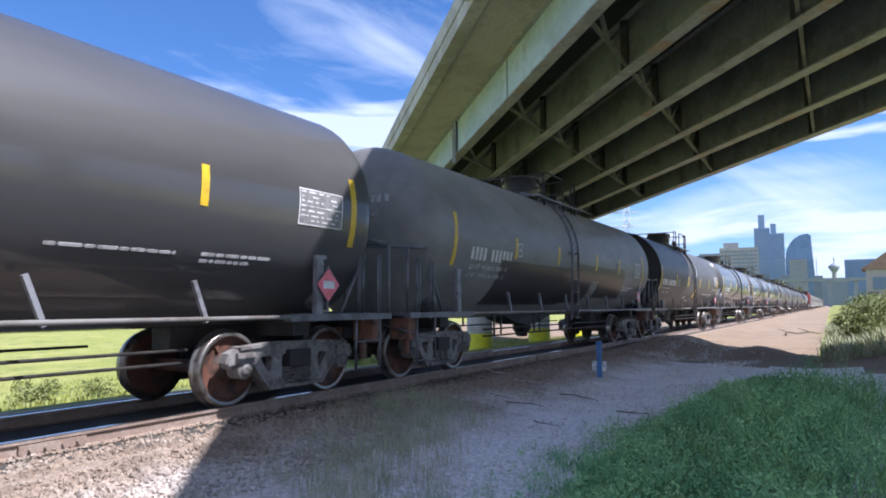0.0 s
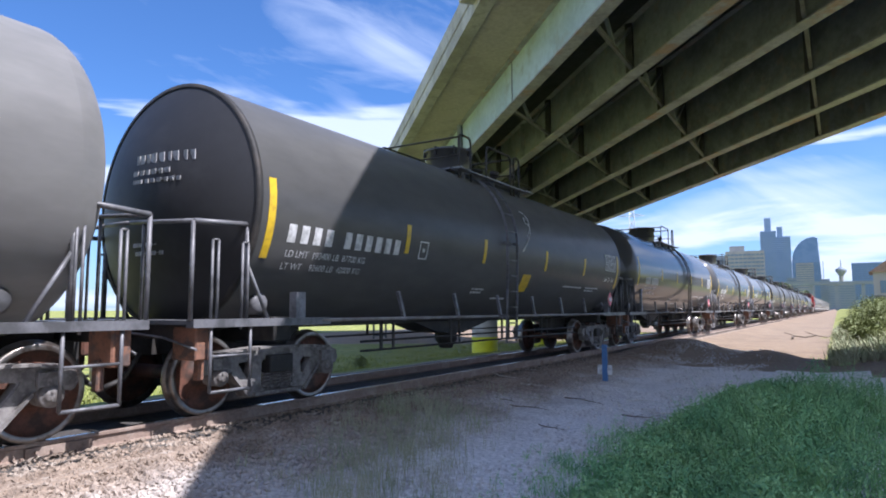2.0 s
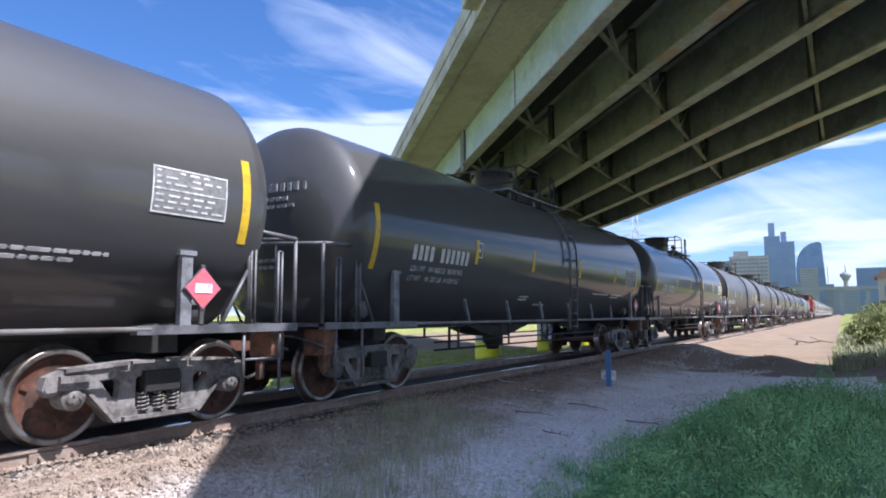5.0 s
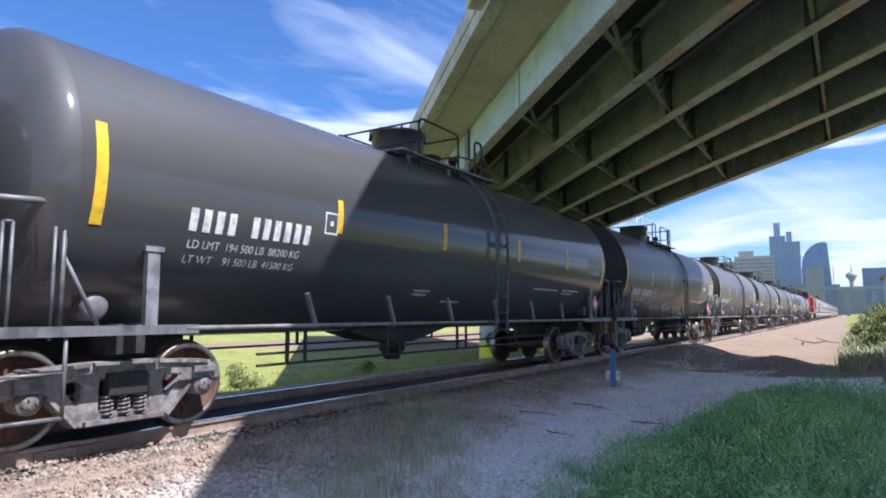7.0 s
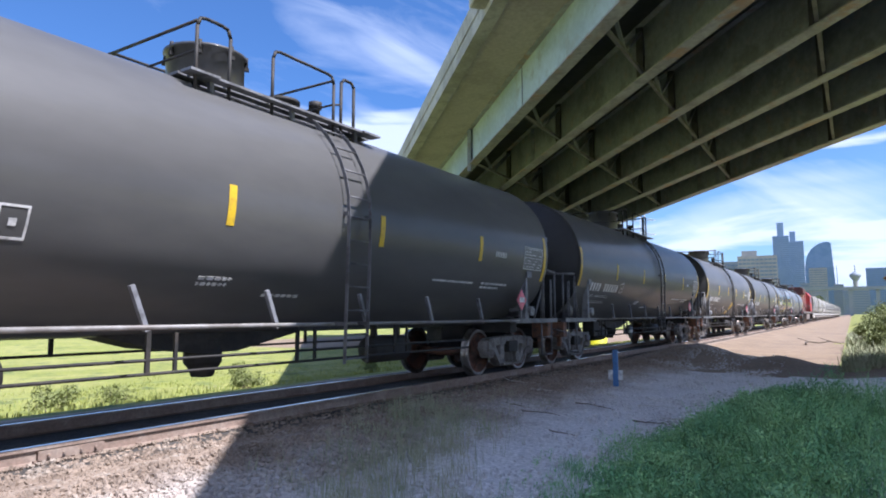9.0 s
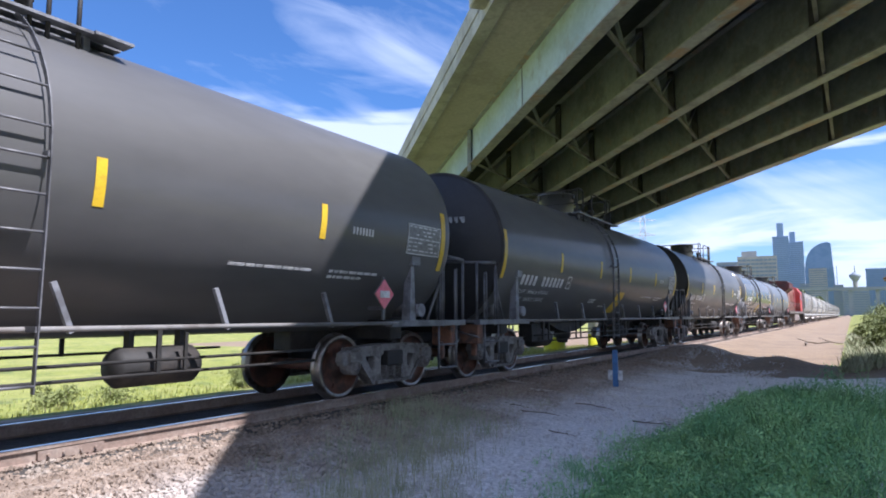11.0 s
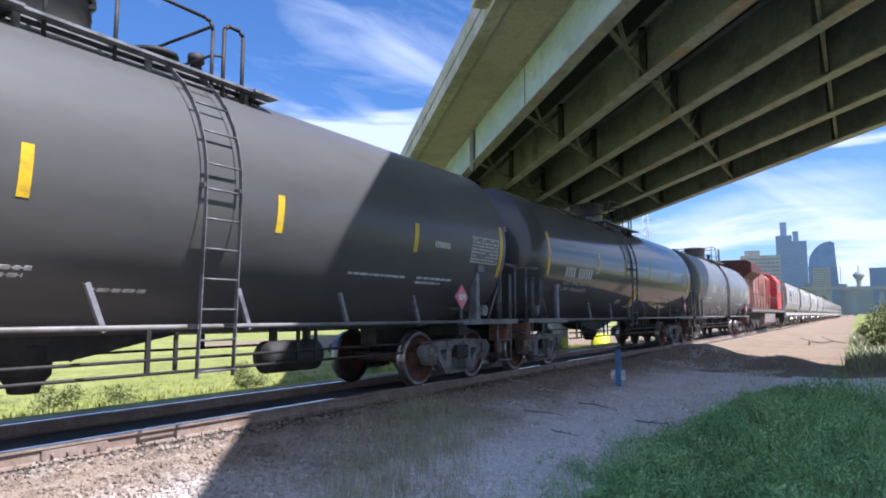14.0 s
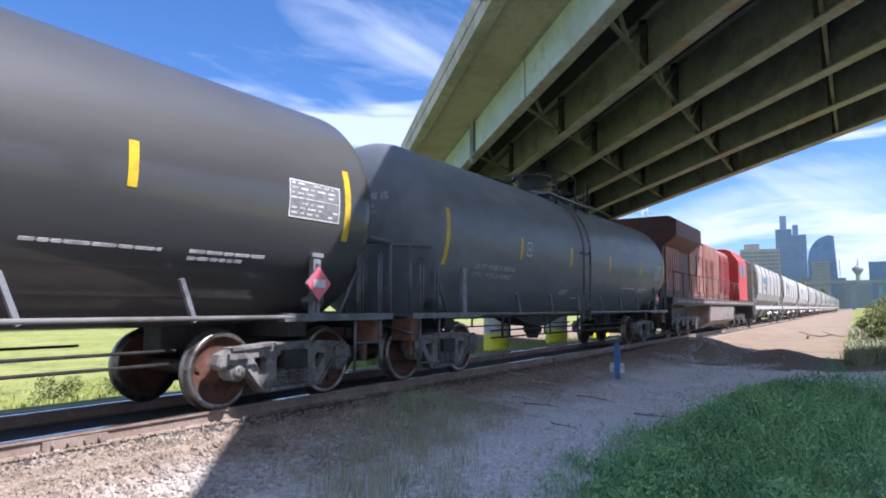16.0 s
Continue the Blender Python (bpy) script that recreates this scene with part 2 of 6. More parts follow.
M["cast"] = mat("cast_steel_dusty", (0.194, 0.183, 0.175), 0.7, alt=(0.093, 0.084, 0.078), alt_scale=3.0, grain=0.2, grain_scale=25, bump=0.003, bump_scale=35,
                alt2=(0.233, 0.218, 0.202), alt2_scale=9)
M["wheel"] = mat("wheel_rust", (0.114, 0.048, 0.030), 0.7, alt=(0.045, 0.026, 0.019), alt_scale=4, grain=0.2, grain_scale=25, bump=0.002, bump_scale=30)
M["tread"] = mat("wheel_tread", (0.30, 0.28, 0.26), 0.38, metal=0.9, alt=(0.17, 0.14, 0.12), alt_scale=6)
M["rail_steel"] = mat("grab_rail_grey", (0.124, 0.124, 0.133), 0.45, alt=(0.062, 0.062, 0.065), alt_scale=3, grain=0.15, grain_scale=25, bump=0.001)
M["pipe"] = mat("side_rail_pipe", (0.210, 0.203, 0.196), 0.5, alt=(0.140, 0.126, 0.115), alt_scale=2, grain=0.1)
M["yellow"] = mat("reflective_yellow", (0.624, 0.416, 0.016), 0.45, alt=(0.496, 0.320, 0.024), alt_scale=8, grain=0.08)
M["white"] = mat("stencil_white", (0.629, 0.629, 0.629), 0.6, alt=(0.408, 0.408, 0.408), alt_scale=9, grain=0.1)
M["grey_mark"] = mat("stencil_worn", (0.36, 0.36, 0.37), 0.6, alt=(0.24, 0.24, 0.24), alt_scale=12, grain=0.15)
M["panel"] = mat("data_panel", (0.20, 0.20, 0.20), 0.6, alt=(0.15, 0.15, 0.15), alt_scale=14, grain=0.15)
M["red"] = mat("placard_red", (0.70, 0.13, 0.19), 0.4, alt=(0.55, 0.12, 0.12), alt_scale=12, grain=0.08)
M["orange"] = mat("rusty_bracket_steel", (0.204, 0.096, 0.058), 0.7, alt=(0.084, 0.058, 0.048), alt_scale=5, grain=0.2, grain_scale=25)
M["bracket"] = mat("bolster_grey", (0.192, 0.196, 0.212), 0.5, alt=(0.104, 0.104, 0.112), alt_scale=4, grain=0.12)
M["loco_red"] = mat("locomotive_red", (0.42, 0.035, 0.035), 0.55, alt=(0.36, 0.07, 0.06), alt_scale=0.9, grain=0.15, grain_scale=6, bump=0.001, rough_var=0.1)
M["loco_hood"] = mat("sooty_faded_red", (0.24, 0.085, 0.065), 0.65, alt=(0.27, 0.15, 0.115), alt_scale=0.5, grain=0.18, grain_scale=6, alt2=(0.15, 0.06, 0.05), alt2_scale=1.6)
M["loco_roof"] = mat("locomotive_roof", (0.083, 0.014, 0.013), 0.6, alt=(0.050, 0.014, 0.013), alt_scale=1.5, grain=0.15)
M["loco_dark"] = mat("locomotive_dark", (0.03, 0.028, 0.028), 0.6, alt=(0.07, 0.06, 0.055), alt_scale=2, grain=0.2)
M["loco_tank"] = mat("fuel_tank_dusty", (0.234, 0.195, 0.176), 0.75, alt=(0.143, 0.117, 0.104), alt_scale=1.5, grain=0.2)
M["hopper"] = mat("hopper_grey", (0.425, 0.408, 0.391), 0.65, alt=(0.343, 0.326, 0.310), alt_scale=0.8, grain=0.12, grain_scale=6, stretch=(1, 1, 0.3), random_v=0.25)
M["hopper_rib"] = mat("hopper_rib_grey", (0.376, 0.367, 0.350), 0.65, alt=(0.359, 0.343, 0.326), alt_scale=1.5, grain=0.12)
M["rail"] = mat("rail_rust", (0.223, 0.162, 0.128), 0.75, alt=(0.283, 0.225, 0.184), alt_scale=3, grain=0.2, grain_scale=30, bump=0.001)
M["railtop"] = mat("rail_polished", (0.62, 0.60, 0.58), 0.22, metal=1.0, alt=(0.5, 0.48, 0.46), alt_scale=5)
M["tie"] = mat("tie_timber", (0.085, 0.065, 0.05), 0.85, alt=(0.15, 0.125, 0.10), alt_scale=3, grain=0.25, grain_scale=20, bump=0.006, bump_scale=22, stretch=(0.2, 1, 1), random_v=0.25)
# dusty ground's tone, paler than the stone to lighten the bridge's shade
DUST_LIFT = ((0.66, 0.63, 0.61), -5.4, -3.2)
M["gravel"] = mat("ballast", (0.273, 0.209, 0.157), 0.95, alt=(0.216, 0.167, 0.128), alt_scale=1.2, grain=0.32, grain_scale=20, bump=0.016, bump_scale=18,
                  alt2=(0.308, 0.264, 0.220), alt2_scale=7, dust_lift=DUST_LIFT)
M["stone"] = mat("ballast_stone", (0.255, 0.197, 0.150), 0.9, alt=(0.194, 0.148, 0.113), alt_scale=2.5, grain=0.3, grain_scale=14, bump=0.006, bump_scale=30,
                 alt2=(0.299, 0.255, 0.211), alt2_scale=3.5, dust_lift=((0.54, 0.51, 0.49), -5.4, -3.2))
M["dirt"] = mat("sandy_dirt", (0.225, 0.163, 0.108), 0.95, alt=(0.186, 0.135, 0.091), alt_scale=0.35, grain=0.2, grain_scale=9, bump=0.006, bump_scale=10,
                alt2=(0.253, 0.191, 0.130), alt2_scale=1.2)
M["field"] = mat("field_grass", (0.211, 0.230, 0.045), 0.95, alt=(0.269, 0.269, 0.077), alt_scale=0.25, grain=0.35, grain_scale=7, bump=0.05, bump_scale=9,
                 alt2=(0.096, 0.128, 0.032), alt2_scale=0.8)
M["blade"] = mat("grass_blade", (0.187, 0.381, 0.143), 0.6, alt=(0.275, 0.462, 0.172), alt_scale=1.2, grain=0.2, grain_scale=8, alt2=(0.121, 0.277, 0.122), alt2_scale=3)
M["blade_dry"] = mat("dry_weed", (0.34, 0.34, 0.22), 0.85, alt=(0.22, 0.27, 0.14), alt_scale=1.5, grain=0.2, grain_scale=8)
M["leaf"] = mat("shrub_leaf", (0.143, 0.170, 0.048), 0.65, alt=(0.184, 0.204, 0.061), alt_scale=0.9, grain=0.25, grain_scale=5)
M["leaf_far"] = mat("tree_leaf", (0.091, 0.122, 0.056), 0.7, alt=(0.119, 0.154, 0.070), alt_scale=0.2, grain=0.3, grain_scale=1.5)
M["bark"] = mat("bark", (0.12, 0.09, 0.065), 0.9, alt=(0.07, 0.055, 0.04), alt_scale=5, grain=0.3, bump=0.01, bump_scale=20, stretch=(1, 1, 0.2))
M["concrete"] = mat("bridge_concrete", (0.456, 0.450, 0.424), 0.85, alt=(0.327, 0.318, 0.286), alt_scale=0.5, grain=0.12, grain_scale=12, bump=0.003, bump_scale=20,
                    alt2=(0.343, 0.333, 0.318), alt2_scale=2)
M["soffit"] = mat("deck_soffit", (0.427, 0.389, 0.342), 0.9, alt=(0.359, 0.325, 0.287), alt_scale=0.6, grain=0.12, grain_scale=8, bump=0.003, bump_scale=15)
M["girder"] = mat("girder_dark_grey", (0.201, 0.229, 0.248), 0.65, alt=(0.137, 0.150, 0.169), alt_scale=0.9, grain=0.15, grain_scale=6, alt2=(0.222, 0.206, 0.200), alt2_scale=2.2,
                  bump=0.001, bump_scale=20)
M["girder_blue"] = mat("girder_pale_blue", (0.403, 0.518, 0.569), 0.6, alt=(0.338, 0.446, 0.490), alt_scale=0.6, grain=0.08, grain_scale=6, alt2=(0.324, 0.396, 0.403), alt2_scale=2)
# dark grey that holds the shade of the bays between the girders
M["bay_shade"] = mat("girder_bay_shade", (0.053, 0.053, 0.051), 0.8, alt=(0.038, 0.038, 0.038), alt_scale=0.8, grain=0.2, grain_scale=5)
M["flange"] = mat("flange_grey", (0.333, 0.344, 0.371), 0.7, alt=(0.254, 0.258, 0.274), alt_scale=1.2, grain=0.15, grain_scale=8, alt2=(0.344, 0.242, 0.186), alt2_scale=1.1)
M["pier_yellow"] = mat("pier_yellow_paint", (0.605, 0.590, 0.014), 0.6, alt=(0.533, 0.526, 0.022), alt_scale=2.5, grain=0.08)
M["blue"] = mat("post_blue", (0.06, 0.16, 0.34), 0.5, alt=(0.05, 0.12, 0.26), alt_scale=5, grain=0.1)
M["glassy"] = mat("tower_glass", (0.192, 0.280, 0.416), 0.32, metal=0.55, alt=(0.224, 0.312, 0.448), alt_scale=0.02)
M["tower_grey"] = mat("tower_facade", (0.225, 0.262, 0.307), 0.7, alt=(0.195, 0.232, 0.277), alt_scale=0.03, grain=0.05, grain_scale=0.2)
M["tower_blue"] = mat("tower_facade_blue", (0.160, 0.248, 0.400), 0.35, metal=0.5, alt=(0.128, 0.216, 0.360), alt_scale=0.03)
M["tower_pale"] = mat("tower_facade_pale", (0.323, 0.323, 0.330), 0.7, alt=(0.270, 0.277, 0.292), alt_scale=0.04)
M["window_dark"] = mat("far_window", (0.136, 0.200, 0.288), 0.35, metal=0.4)
M["pylon"] = mat("galvanised", (0.40, 0.43, 0.46), 0.55, alt=(0.34, 0.37, 0.4), alt_scale=2)
# near-black ballast: the train's shade on the track bed put into the colour
M["bed_shade"] = mat("train_shade_ballast", (0.055, 0.05, 0.046), 0.95, alt=(0.09, 0.08, 0.07), alt_scale=2, grain=0.4, grain_scale=22, bump=0.03, bump_scale=22)
M["strut"] = mat("strut_grey", (0.134, 0.138, 0.138), 0.7, alt=(0.084, 0.084, 0.084), alt_scale=1.5, grain=0.15)
M["loco_louvre"] = mat("louvre_dark_red", (0.26, 0.035, 0.035), 0.55, alt=(0.18, 0.03, 0.03), alt_scale=2, grain=0.15)
M["roof_brown"] = mat("roof_brown", (0.30, 0.20, 0.16), 0.8, alt=(0.24, 0.16, 0.13), alt_scale=0.6, grain=0.15, grain_scale=3)
# stones for the shaded ground, dust tone with extra brightness put in
M["lifted_dust"] = mat("lifted_dusty_stone", (0.522, 0.495, 0.477), 0.95, alt=(0.432, 0.410, 0.392), alt_scale=0.8, grain=0.25, grain_scale=14, bump=0.01, bump_scale=16)


# ---- mesh helpers ----
def quadbox(bm, c, s, rot=None):
    """A box with centre c and size s, turned by the matrix rot about its centre."""
    h = [v / 2 for v in s]
    vs = []
    for x, y, z in ((-1, -1, -1), (1, -1, -1), (1, 1, -1), (-1, 1, -1), (-1, -1, 1), (1, -1, 1), (1, 1, 1), (-1, 1, 1)):
        p = Vector((x * h[0], y * h[1], z * h[2]))
        if rot is not None:
            p = rot @ p
        vs.append(bm.verts.new(p + Vector(c)))
    for f in ((0, 3, 2, 1), (4, 5, 6, 7), (0, 1, 5, 4), (1, 2, 6, 5), (2, 3, 7, 6), (3, 0, 4, 7)):
        bm.faces.new([vs[i] for i in f])
    return vs


def rod(bm, p0, p1, r, seg=8, r1=None, caps=True, smooth=True):
    """A round bar from p0 to p1."""
    p0, p1 = Vector(p0), Vector(p1)
    r1 = r if r1 is None else r1
    d = (p1 - p0).normalized()
    a = d.orthogonal().normalized()
    b = d.cross(a)
    A, B = [], []
    for i in range(seg):
        t = 2 * math.pi * i / seg
        o = a * math.cos(t) + b * math.sin(t)
        A.append(bm.verts.new(p0 + o * r))
        B.append(bm.verts.new(p1 + o * r1))
    for i in range(seg):
        j = (i + 1) % seg
        bm.faces.new((A[i], A[j], B[j], B[i])).smooth = smooth
    if caps:
        bm.faces.new(list(reversed(A)))
        bm.faces.new(B)


def tube(bm, pts, r, seg=8):
    for a, b in zip(pts, pts[1:]):
        rod(bm, a, b, r, seg)


def lathe(bm, profile, seg, axis="y", centre=(0, 0, 0), smooth=True):
    """Turns (radius, along) pairs about an axis."""
    rings = []
    for r, h in profile:
        ring = []
        if r < 1e-5:
            p = {"x": (h, 0, 0), "y": (0, h, 0), "z": (0, 0, h)}[axis]
            ring = [bm.verts.new(Vector(p) + Vector(centre))]
        else:
            for i in range(seg):
                t = 2 * math.pi * i / seg
                c, s = r * math.cos(t), r * math.sin(t)
                p = {"x": (h, c, s), "y": (s, h, c), "z": (c, s, h)}[axis]
                ring.append(bm.verts.new(Vector(p) + Vector(centre)))
        rings.append(ring)
    for A, B in zip(rings, rings[1:]):
        for i in range(seg):
            j = (i + 1) % seg
            if len(A) == 1 and len(B) == 1:
                continue
            if len(A) == 1:
                f = bm.faces.new((A[0], B[j], B[i]))
            elif len(B) == 1:
                f = bm.faces.new((A[i], A[j], B[0]))
            else:
                f = bm.faces.new((A[i], A[j], B[j], B[i]))
            f.smooth = smooth


def extrude_outline(bm, outline, x0, x1, holes=()):
    """A plate in the y-z plane with the given outline, from x0 to x1; holes are outlines too."""
    from_edges = []
    for loop in (outline, *holes):
        vs = [bm.verts.new((x0, y, z)) for y, z in loop]
        from_edges += [bm.edges.new((vs[i], vs[(i + 1) % len(vs)])) for i in range(len(vs))]
    made = bmesh.ops.triangle_fill(bm, edges=from_edges, use_beauty=True)
    faces = [g for g in made["geom"] if isinstance(g, bmesh.types.BMFace)]
    ex = bmesh.ops.extrude_face_region(bm, geom=faces)
    bmesh.ops.translate(bm, verts=[g for g in ex["geom"] if isinstance(g, bmesh.types.BMVert)], vec=(x1 - x0, 0, 0))


def finish(name, bm, material, fix=True):
    if fix:
        bmesh.ops.recalc_face_normals(bm, faces=bm.faces[:])
    me = bpy.data.meshes.new(name)
    bm.to_mesh(me)
    bm.free()
    for m in (material if isinstance(material, (list, tuple)) else (material,)):
        me.materials.append(m)
    return me


def part(name, bm, material, parent=None, label="", fix=True):
    ob = new(name, finish(name, bm, material, fix))
    if parent is not None:
        ob.parent = parent
    if label:
        ob["label"] = label
    return ob


def shared(name, me, parent, m=None, label=""):
    """Another object on a mesh that already exists."""
    ob = new(name, me)
    ob.parent = parent
    if m is not None:
        ob.matrix_basis = m
    if label:
        ob["label"] = label
    return ob


def bevelled(bm, w, seg=2):
    bmesh.ops.bevel(bm, geom=bm.edges[:], offset=w, segments=seg, affect="EDGES", clamp_overlap=True)


def thing(name, m=None, label="", category="", group="", kind=""):
    ob = new(name)
    ob.empty_display_size = 0.2
    if m is not None:
        ob.matrix_basis = m
    return tagged(ob, label, category, group, kind)


# ---- the plan ----
TRACK_X = -7.16                 # middle of the track
GROUND = -0.36
TRACK_TURN = 0.25               # degrees clockwise from +y
TRACK_K = math.tan(radians(TRACK_TURN))
B_ANG = radians(44.5)           # the bridge crosses the track at this angle
B_WAY = Vector((-math.sin(B_ANG), math.cos(B_ANG), -0.041))
B_SIDE = Vector((math.cos(B_ANG), math.sin(B_ANG), 0.0))


def bridge_pt(e, s, z):
    """e: across the bridge, s: along it, z: height above the eye's level where s is 0."""
    return Vector((0, 0, EYE[2])) + B_SIDE * e + B_WAY * s + Vector((0, 0, z))


# ---- ground ----
def ground_z(x, y):
    d = abs(x - TRACK_X)
    z = GROUND
    if d < 3.6:                                  # ballast shoulder
        z = -0.15 if d < 1.75 else -0.15 + (GROUND + 0.15) * (d - 1.75) / 1.85
    if d >= 3.6:
        z += 0.05 * noise.noise(Vector((x * 0.35, y * 0.35, 0.3))) * min(1, (d - 3.6))
    if x < -10.9:                                # the field lies lower
        z -= min(0.6, (-10.9 - x) * 0.22) + min(1.0, max(0, -14 - x) * 0.03)
    if x > -0.4 and y > 16:                      # bank beside the road
        z += min(1.0, (x + 0.4) * 0.32) * min(1, (y - 16) / 8)
    if 0.9 < x - TRACK_X < 1.75:                 # ballast drawn back from the rail's foot
        z -= 0.035
    if -6 < x < 2 and 17 < y < 30:               # low spoil heaps by the road
        z += 0.34 * math.exp(-((x + 1.9) ** 2 + (y - 21.6) ** 2) / 0.9) + 0.42 * math.exp(-((x + 4.4) ** 2 / 1.6 + (y - 23.5) ** 2 / 5.0))
    return z


def make_ground():
    xs = [-3000, -1200, -500, -200, -100, -60, -40, -30] + [TRACK_X - 16.75 + 0.5 * i for i in range(64)] + [9, 11, 14, 18, 25, 40, 70, 120, 250, 600, 1200, 3000]
    ys = [-3000, -1000, -400, -150, -70, -40, -25, -15] + [-9 + 0.6 * i for i in range(90)] + [46, 48, 51, 55, 60, 70, 85, 110, 150, 220, 350, 600, 1000, 1800, 3200]
    bm = bmesh.new()
    grid = [[bm.verts.new((x, y, ground_z(x, y))) for x in xs] for y in ys]
    for j in range(len(ys) - 1):
        for i in range(len(xs) - 1):
            f = bm.faces.new((grid[j][i], grid[j][i + 1], grid[j + 1][i + 1], grid[j + 1][i]))
            f.smooth = True
            cx, cy = (xs[i] + xs[i + 1]) / 2, (ys[j] + ys[j + 1]) / 2
            edge = 0.5 * noise.noise(Vector((cx * 0.4, cy * 0.4, 5)))
            # strip under the train and on its far side, painted as its shade
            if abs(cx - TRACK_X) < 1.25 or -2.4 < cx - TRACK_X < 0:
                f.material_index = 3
            elif -70 < cx < -15.2 + edge and 40 + 2 * edge < cy < 120:
                f.material_index = 2
            elif cx < TRACK_X - 3.0 + edge or cx > 4.5 + edge or cx > -0.5 + edge and cy > 21:
                f.material_index = 1
            elif cy > 18 + 3 * edge and cx > TRACK_X + 1.6:
                f.material_index = 2
            else:
                f.material_index = 0
    ob = part("ground", bm, [M["gravel"], M["field"], M["dirt"], M["bed_shade"]])
    tagged(ob, "gravel beside the track, sandy dirt and green field", "ground", kind="structure")


def rail_mesh(y0, y1):
    bm = bmesh.new()
    prof = [(-0.07, -0.165), (-0.07, -0.152), (-0.012, -0.135), (-0.010, -0.045), (-0.036, -0.035), (-0.036, -0.006), (-0.030, 0.0),
            (0.030, 0.0), (0.036, -0.006), (0.036, -0.035), (0.010, -0.045), (0.012, -0.135), (0.07, -0.152), (0.07, -0.165)]
    a = [bm.verts.new((x, y0, z)) for x, z in prof]
    b = [bm.verts.new((x, y1, z)) for x, z in prof]
    n = len(prof)
    for i in range(n):
        f = bm.faces.new((a[i], a[(i + 1) % n], b[(i + 1) % n], b[i]))
        f.material_index = 1 if i == 6 else 0
    bm.faces.new(a)
    bm.faces.new(list(reversed(b)))
    return bm


def make_track():
    tr = thing("railway_track", pose(TRACK_X - 7 * TRACK_K, 0, 0, 0, 0, -TRACK_TURN), "rusty steel rails on dark timber ties in ballast", "railway track", kind="structure")
    for sx in (-0.755, 0.755):
        ob = part("rail", rail_mesh(-160, 700), [M["rail"], M["railtop"]], tr, "steel rail with a polished head")
        ob.location.x = sx
    bm = bmesh.new()
    quadbox(bm, (0, 0, 0), (2.5, 0.225, 0.17))
    bevelled(bm, 0.008, 1)
    me = finish("tie", bm, M["tie"])
    for i in range(150):
        y = -12 + i * 0.5
        o = shared("tie", me, tr, pose(random.uniform(-0.04, 0.04), y + random.uniform(-0.02, 0.02), -0.252, 0, 0, random.uniform(-0.6, 0.6)))
    bm = bmesh.new()
    for i in range(380):
        quadbox(bm, (0, 63.2 + i * 0.5, -0.252), (2.6, 0.225, 0.17))
    tagged(part("far_ties", bm, M["tie"], tr, fix=False), kind="stuff")
    bm = bmesh.new()
    quadbox(bm, (0, 0, 0), (0.19, 0.20, 0.018))
    quadbox(bm, (0.05, 0.06, 0.02), (0.03, 0.03, 0.03))
    quadbox(bm, (-0.05, -0.06, 0.02), (0.03, 0.03, 0.03))
    plate = finish("tie_plate", bm, M["rail"])
    for i in range(70):
        shared("tie_plate", plate, tr, pose(0.755, -8 + i * 0.5, -0.158))
    # joint bars
    bm = bmesh.new()
    quadbox(bm, (0.03, 0, -0.09), (0.035, 0.62, 0.085))
    for k in (-0.22, -0.08, 0.08, 0.22):
        rod(bm, (0.03, k, -0.09), (0.075, k, -0.09), 0.016, 6)
    bar = finish("joint_bar", bm, M["rail"])
    for y in (3.4, 15.3, 27.2):
        shared("joint_bar", bar, tr, pose(0.755, y, 0))


# ---- bridge ----
FLANGE_E = [6.45 + 2.43 * i for i in range(6)]
Z_LOW, Z_TOP = 7.0, 8.5         # girder's lower and upper edge above the eye
S0, S1 = -70.0, 95.0


def along(bm, e0, e1, z0, z1, s0=S0, s1=S1, mi=0):
    """A long bar of the bridge with a rectangular section."""
    a = [bm.verts.new(bridge_pt(e, s0, z)) for e, z in ((e0, z0), (e1, z0), (e1, z1), (e0, z1))]
    b = [bm.verts.new(bridge_pt(e, s1, z)) for e, z in ((e0, z0), (e1, z0), (e1, z1), (e0, z1))]
    fs = [bm.faces.new((a[i], b[i], b[(i + 1) % 4], a[(i + 1) % 4])) for i in range(4)]
    fs += [bm.faces.new(a), bm.faces.new(b)]
    for f in fs:
        f.material_index = mi


def strut(bm, p, q, w, h):
    """A flat bar between two points of the bridge (e, s, z)."""
    p, q = bridge_pt(*p), bridge_pt(*q)
    d = q - p
    rot = d.to_track_quat("Y", "Z").to_matrix()
    quadbox(bm, (p + q) / 2, (w, d.length, h), rot)


